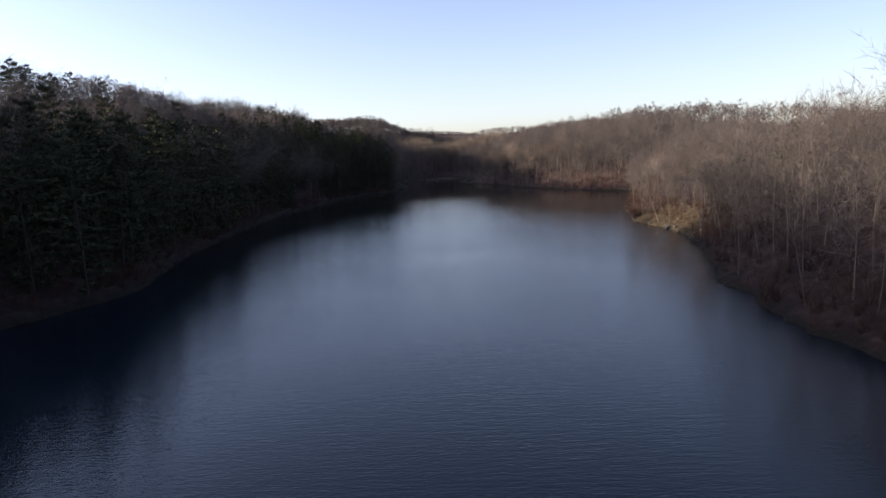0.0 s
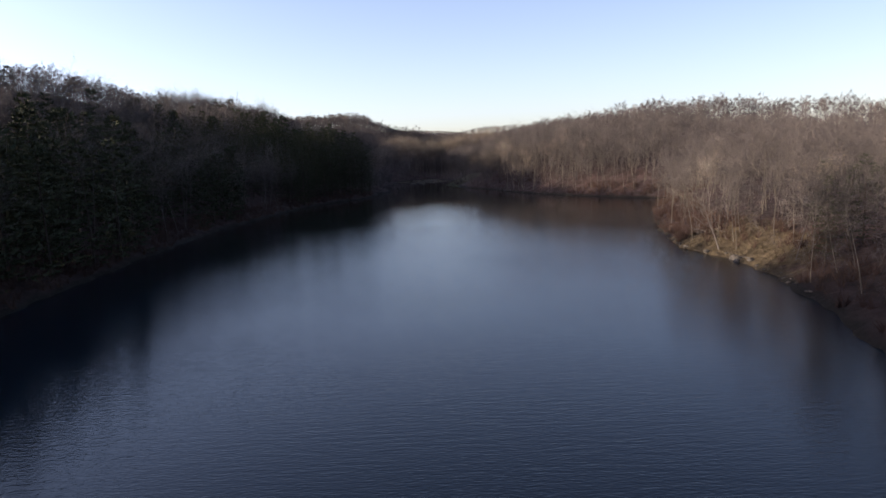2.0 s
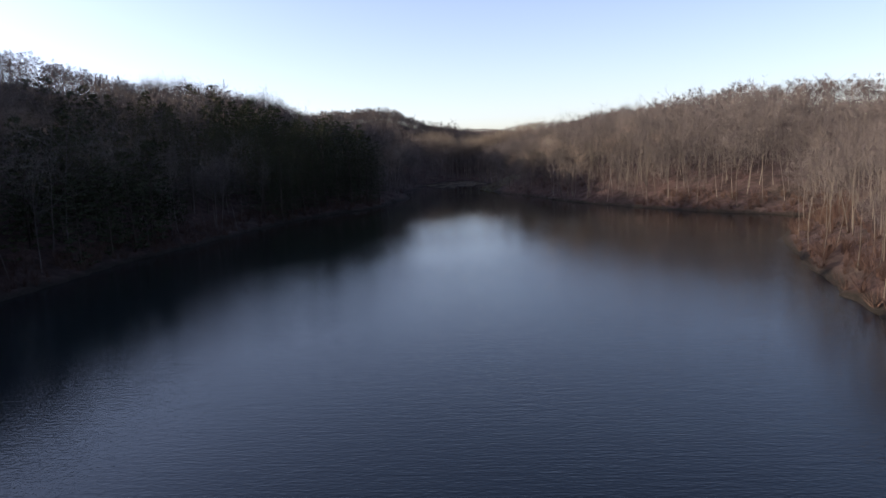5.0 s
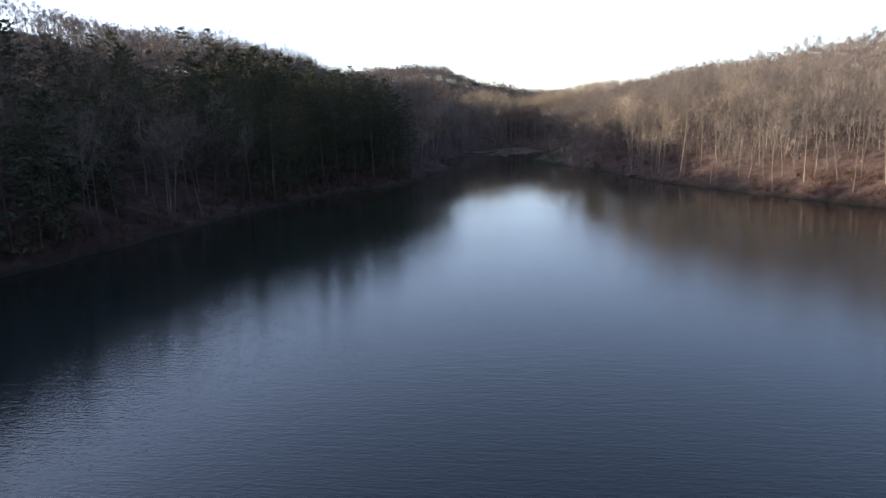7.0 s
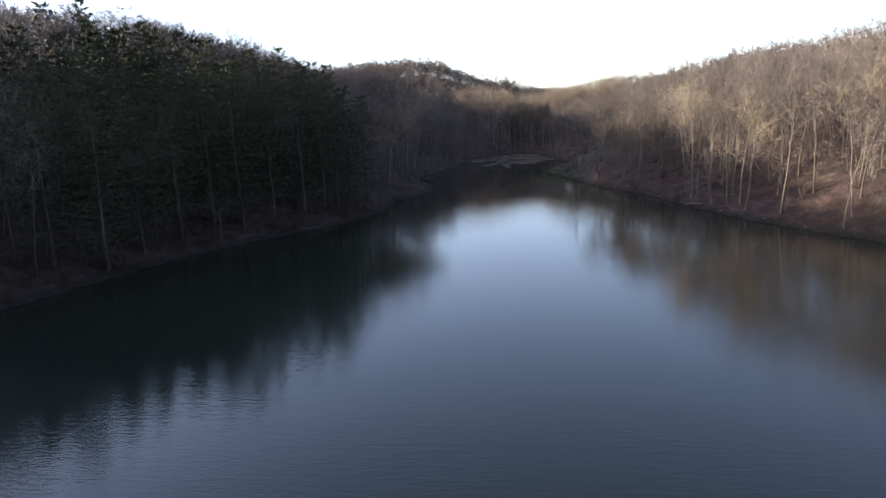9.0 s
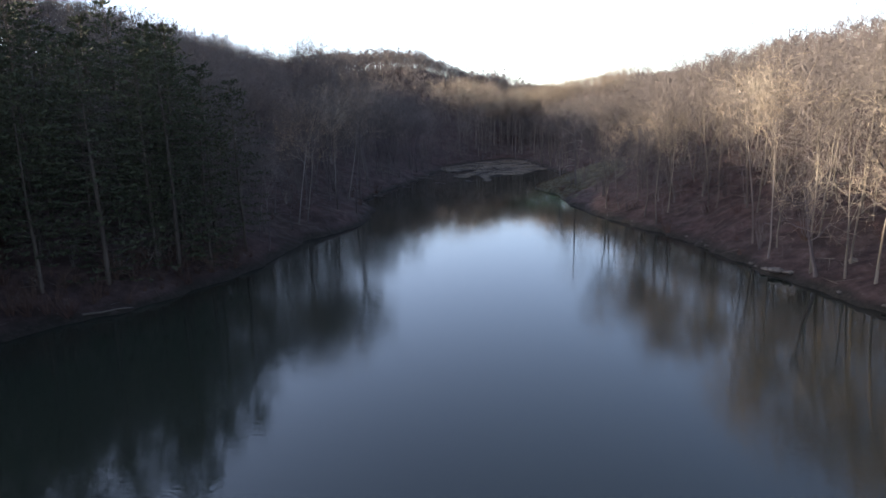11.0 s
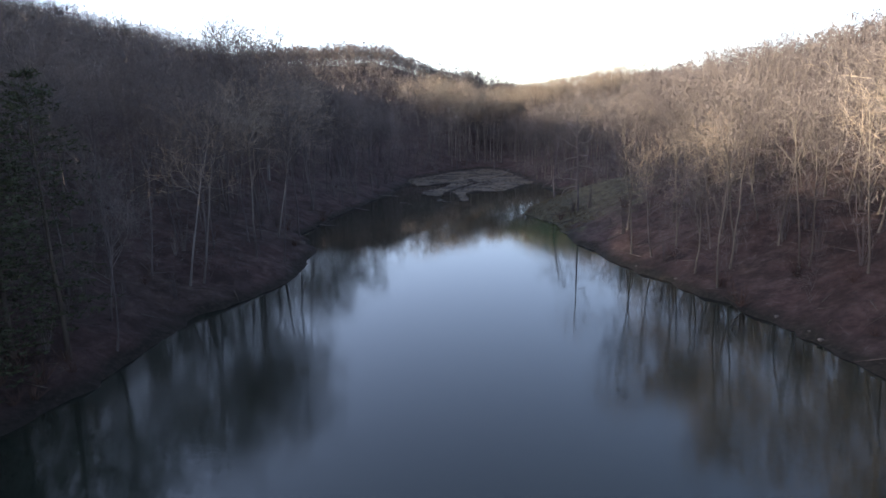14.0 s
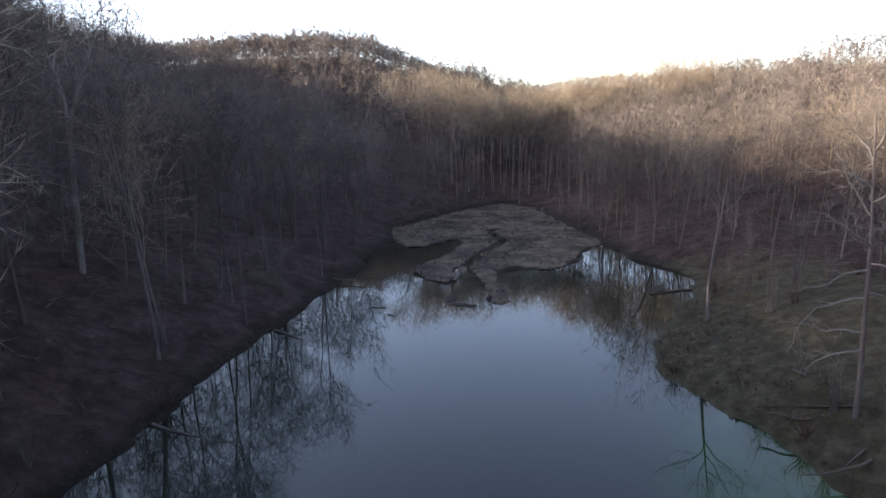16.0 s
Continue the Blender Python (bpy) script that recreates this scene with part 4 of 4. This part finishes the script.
def log(x, y, way, long, r, label, rise=0.05, branches=4, seed=0, mat=M_LOG):
    """A fallen trunk with stubs of branches."""
    g = np.random.default_rng(300 + seed)
    top = new("fallen_log")
    c, s = math.cos(radians(way)), math.sin(radians(way))
    pts = [np.array((0, 0, r * 0.6))]
    for i in range(5):
        pts.append(pts[-1] + np.array((c, s, rise / 5)) * long / 5 + g.normal(0, 0.13, 3) * (1, 1, 0.3))
    pts = np.array(pts)
    rr = np.linspace(r, r * 0.45, 6)
    part("trunk", sticks(pts[:-1], pts[1:], rr[:-1], rr[1:], 7), mat, top, smooth=True)
    A = [along(pts, g.uniform(0.35, 0.97))[0] for _ in range(branches)]
    for p in A:
        w = np.array((c, s, 0.2)) + g.normal(0, 0.7, 3) + (0, 0, 0.4)
        part("branch", sticks([p], [p + w * g.uniform(0.3, 0.9)], [r * 0.4], None, 4), mat, top)
    z = max(float(land(np.array([x]), np.array([y]))[0][0]), 0.0)
    top.matrix_basis = pose(x, y, z)
    return tagged(top, label, "log")


log(14.6, 399.8, 196, 3.8, 0.1, "weathered fallen log reaching into the water", -0.2, 2, 1)
log(13.6, 404.6, 160, 3.0, 0.11, "thin weathered log at the water's edge", -0.2, 3, 2)
log(16.5, 441, 200, 5.5, 0.12, "fallen tree lying in the inlet with bare branches", -0.03, 7, 3)
log(-29, 404, -20, 4.5, 0.12, "dark fallen log on the bank", -0.1, 3, 4, M_BARK)
log(-27.5, 424, -35, 4.2, 0.13, "dark log sloping into the water", -0.15, 4, 5, M_BARK)
log(-26.5, 443, -15, 5.5, 0.13, "fallen trunk reaching out over the water", -0.04, 5, 6, M_LOG)
log(33, 337.5, 35, 5.0, 0.13, "dark fallen log lying up the bank", 0.3, 2, 7, M_BARK)
log(30, 346, 60, 4.0, 0.1, "thin fallen log on the bank", 0.25, 2, 8, M_BARK)
log(47, 345, 170, 4.0, 0.2, "fallen trunk on the sunlit slope", 0.05, 1, 9, M_BARK)
log(26, 357, 20, 4.4, 0.12, "weathered log on the shaded bank", 0.2, 2, 10)
log(45.5, 133, 120, 3.5, 0.13, "fallen log beside the rocks", 0.1, 2, 11)
log(-33, 312, 30, 4.0, 0.12, "pale fallen log at the foot of the pines", 0.0, 2, 12)
log(-19.6, 432.2, 20, 1.3, 0.09, "short log floating on the calm water", 0, 1, 13, M_BARK)
log(-17.4, 429.8, -30, 1.0, 0.07, "broken branch floating on the calm water", 0, 2, 14, M_BARK)


def rock(x, y, size, seed, label, flat=0.6):
    g = np.random.default_rng(400 + seed)
    bm = bmesh.new()
    bmesh.ops.create_icosphere(bm, subdivisions=2, radius=1.0)
    k = g.normal(0, 1, (6, 3))
    for vtx in bm.verts:
        p = np.array(vtx.co)
        f = 1.0
        for row in k:
            row = row / np.linalg.norm(row)
            f = min(f, (0.62 + 0.2 * abs(row[0])) / max(1e-3, float(p @ row))) if p @ row > 0 else f
        vtx.co = Vector(p * f * (1 + g.normal(0, 0.03))) * size
        vtx.co.z *= flat
    me = bpy.data.meshes.new("rock")
    bm.to_mesh(me)
    bm.free()
    me.materials.append(M_ROCK)
    ob = new("rock", me)
    z = max(float(land(np.array([x]), np.array([y]))[0][0]), 0.0)
    ob.matrix_basis = pose(x, y, z + size * flat * 0.25, 0, 0, g.uniform(0, 360))
    return tagged(ob, label, "rock", "shore rocks")


rock(45.0, 136.6, 0.95, 1, "large pale boulder on the grassy point")
rock(44.2, 134.6, 0.6, 2, "weathered stone on the low bank")
rock(45.2, 132.4, 0.55, 3, "weathered stone on the low bank")
rock(43.2, 142.6, 0.5, 4, "weathered stone on the low bank")
rock(42.3, 148.6, 0.55, 5, "pale stone at the tip of the point", 0.5)
rock(32.6, 330.4, 0.8, 6, "pale flat rock at the foot of the bank", 0.4)
rock(33.4, 329.2, 0.6, 7, "pale flat rock at the foot of the bank", 0.4)
rock(31.9, 331.6, 0.45, 8, "pale flat rock at the foot of the bank", 0.45)
rock(38.4, 327.0, 0.5, 9, "grey stone on the wooded bank")
for i in range(34):
    yy = float(rng.uniform(112, 158)) if i < 22 else float(rng.uniform(300, 372))
    xs = np.arange(5, 70, 0.2)
    dd = land(xs, np.full(xs.shape, yy))[1]
    xx = float(xs[np.argmax(dd > rng.uniform(-0.1, 0.5))])
    rock(xx, yy, float(rng.uniform(0.12, 0.3)), 20 + i, "small weathered stone at the waterline", 0.6)

# low muddy tussocks in front of the marsh
for x, y, sx_, sy_ in ((-11.3, 436.0, 0.6, 1.5), (-10.2, 433.7, 1.1, 0.7), (-8.9, 433.2, 0.6, 0.5)):
    bm = bmesh.new()
    bmesh.ops.create_uvsphere(bm, u_segments=36, v_segments=14, radius=1.0)
    for vtx in bm.verts:
        c = vtx.co.copy()
        w = 1 + 0.45 * noise.noise(Vector((c.x, c.y, 0)) * 1.6 + Vector((x, y, 0))) + 0.28 * noise.noise(c * 4.5 + Vector((y, x, 0)))
        vtx.co = Vector((c.x * sx_ * w, c.y * sy_ * w, c.z * 0.12 + 0.07 * noise.noise(c * 6 + Vector((x, 0, 0)))))
    me = bpy.data.meshes.new("tussock")
    bm.to_mesh(me)
    bm.free()
    me.materials.append(M_MUD)
    ob = new("tussock", me)
    ob.matrix_basis = pose(x, y, 0.0)
    tagged(ob, "low muddy grass tussock standing in the shallow water", "tussock", "tussocks before the marsh")
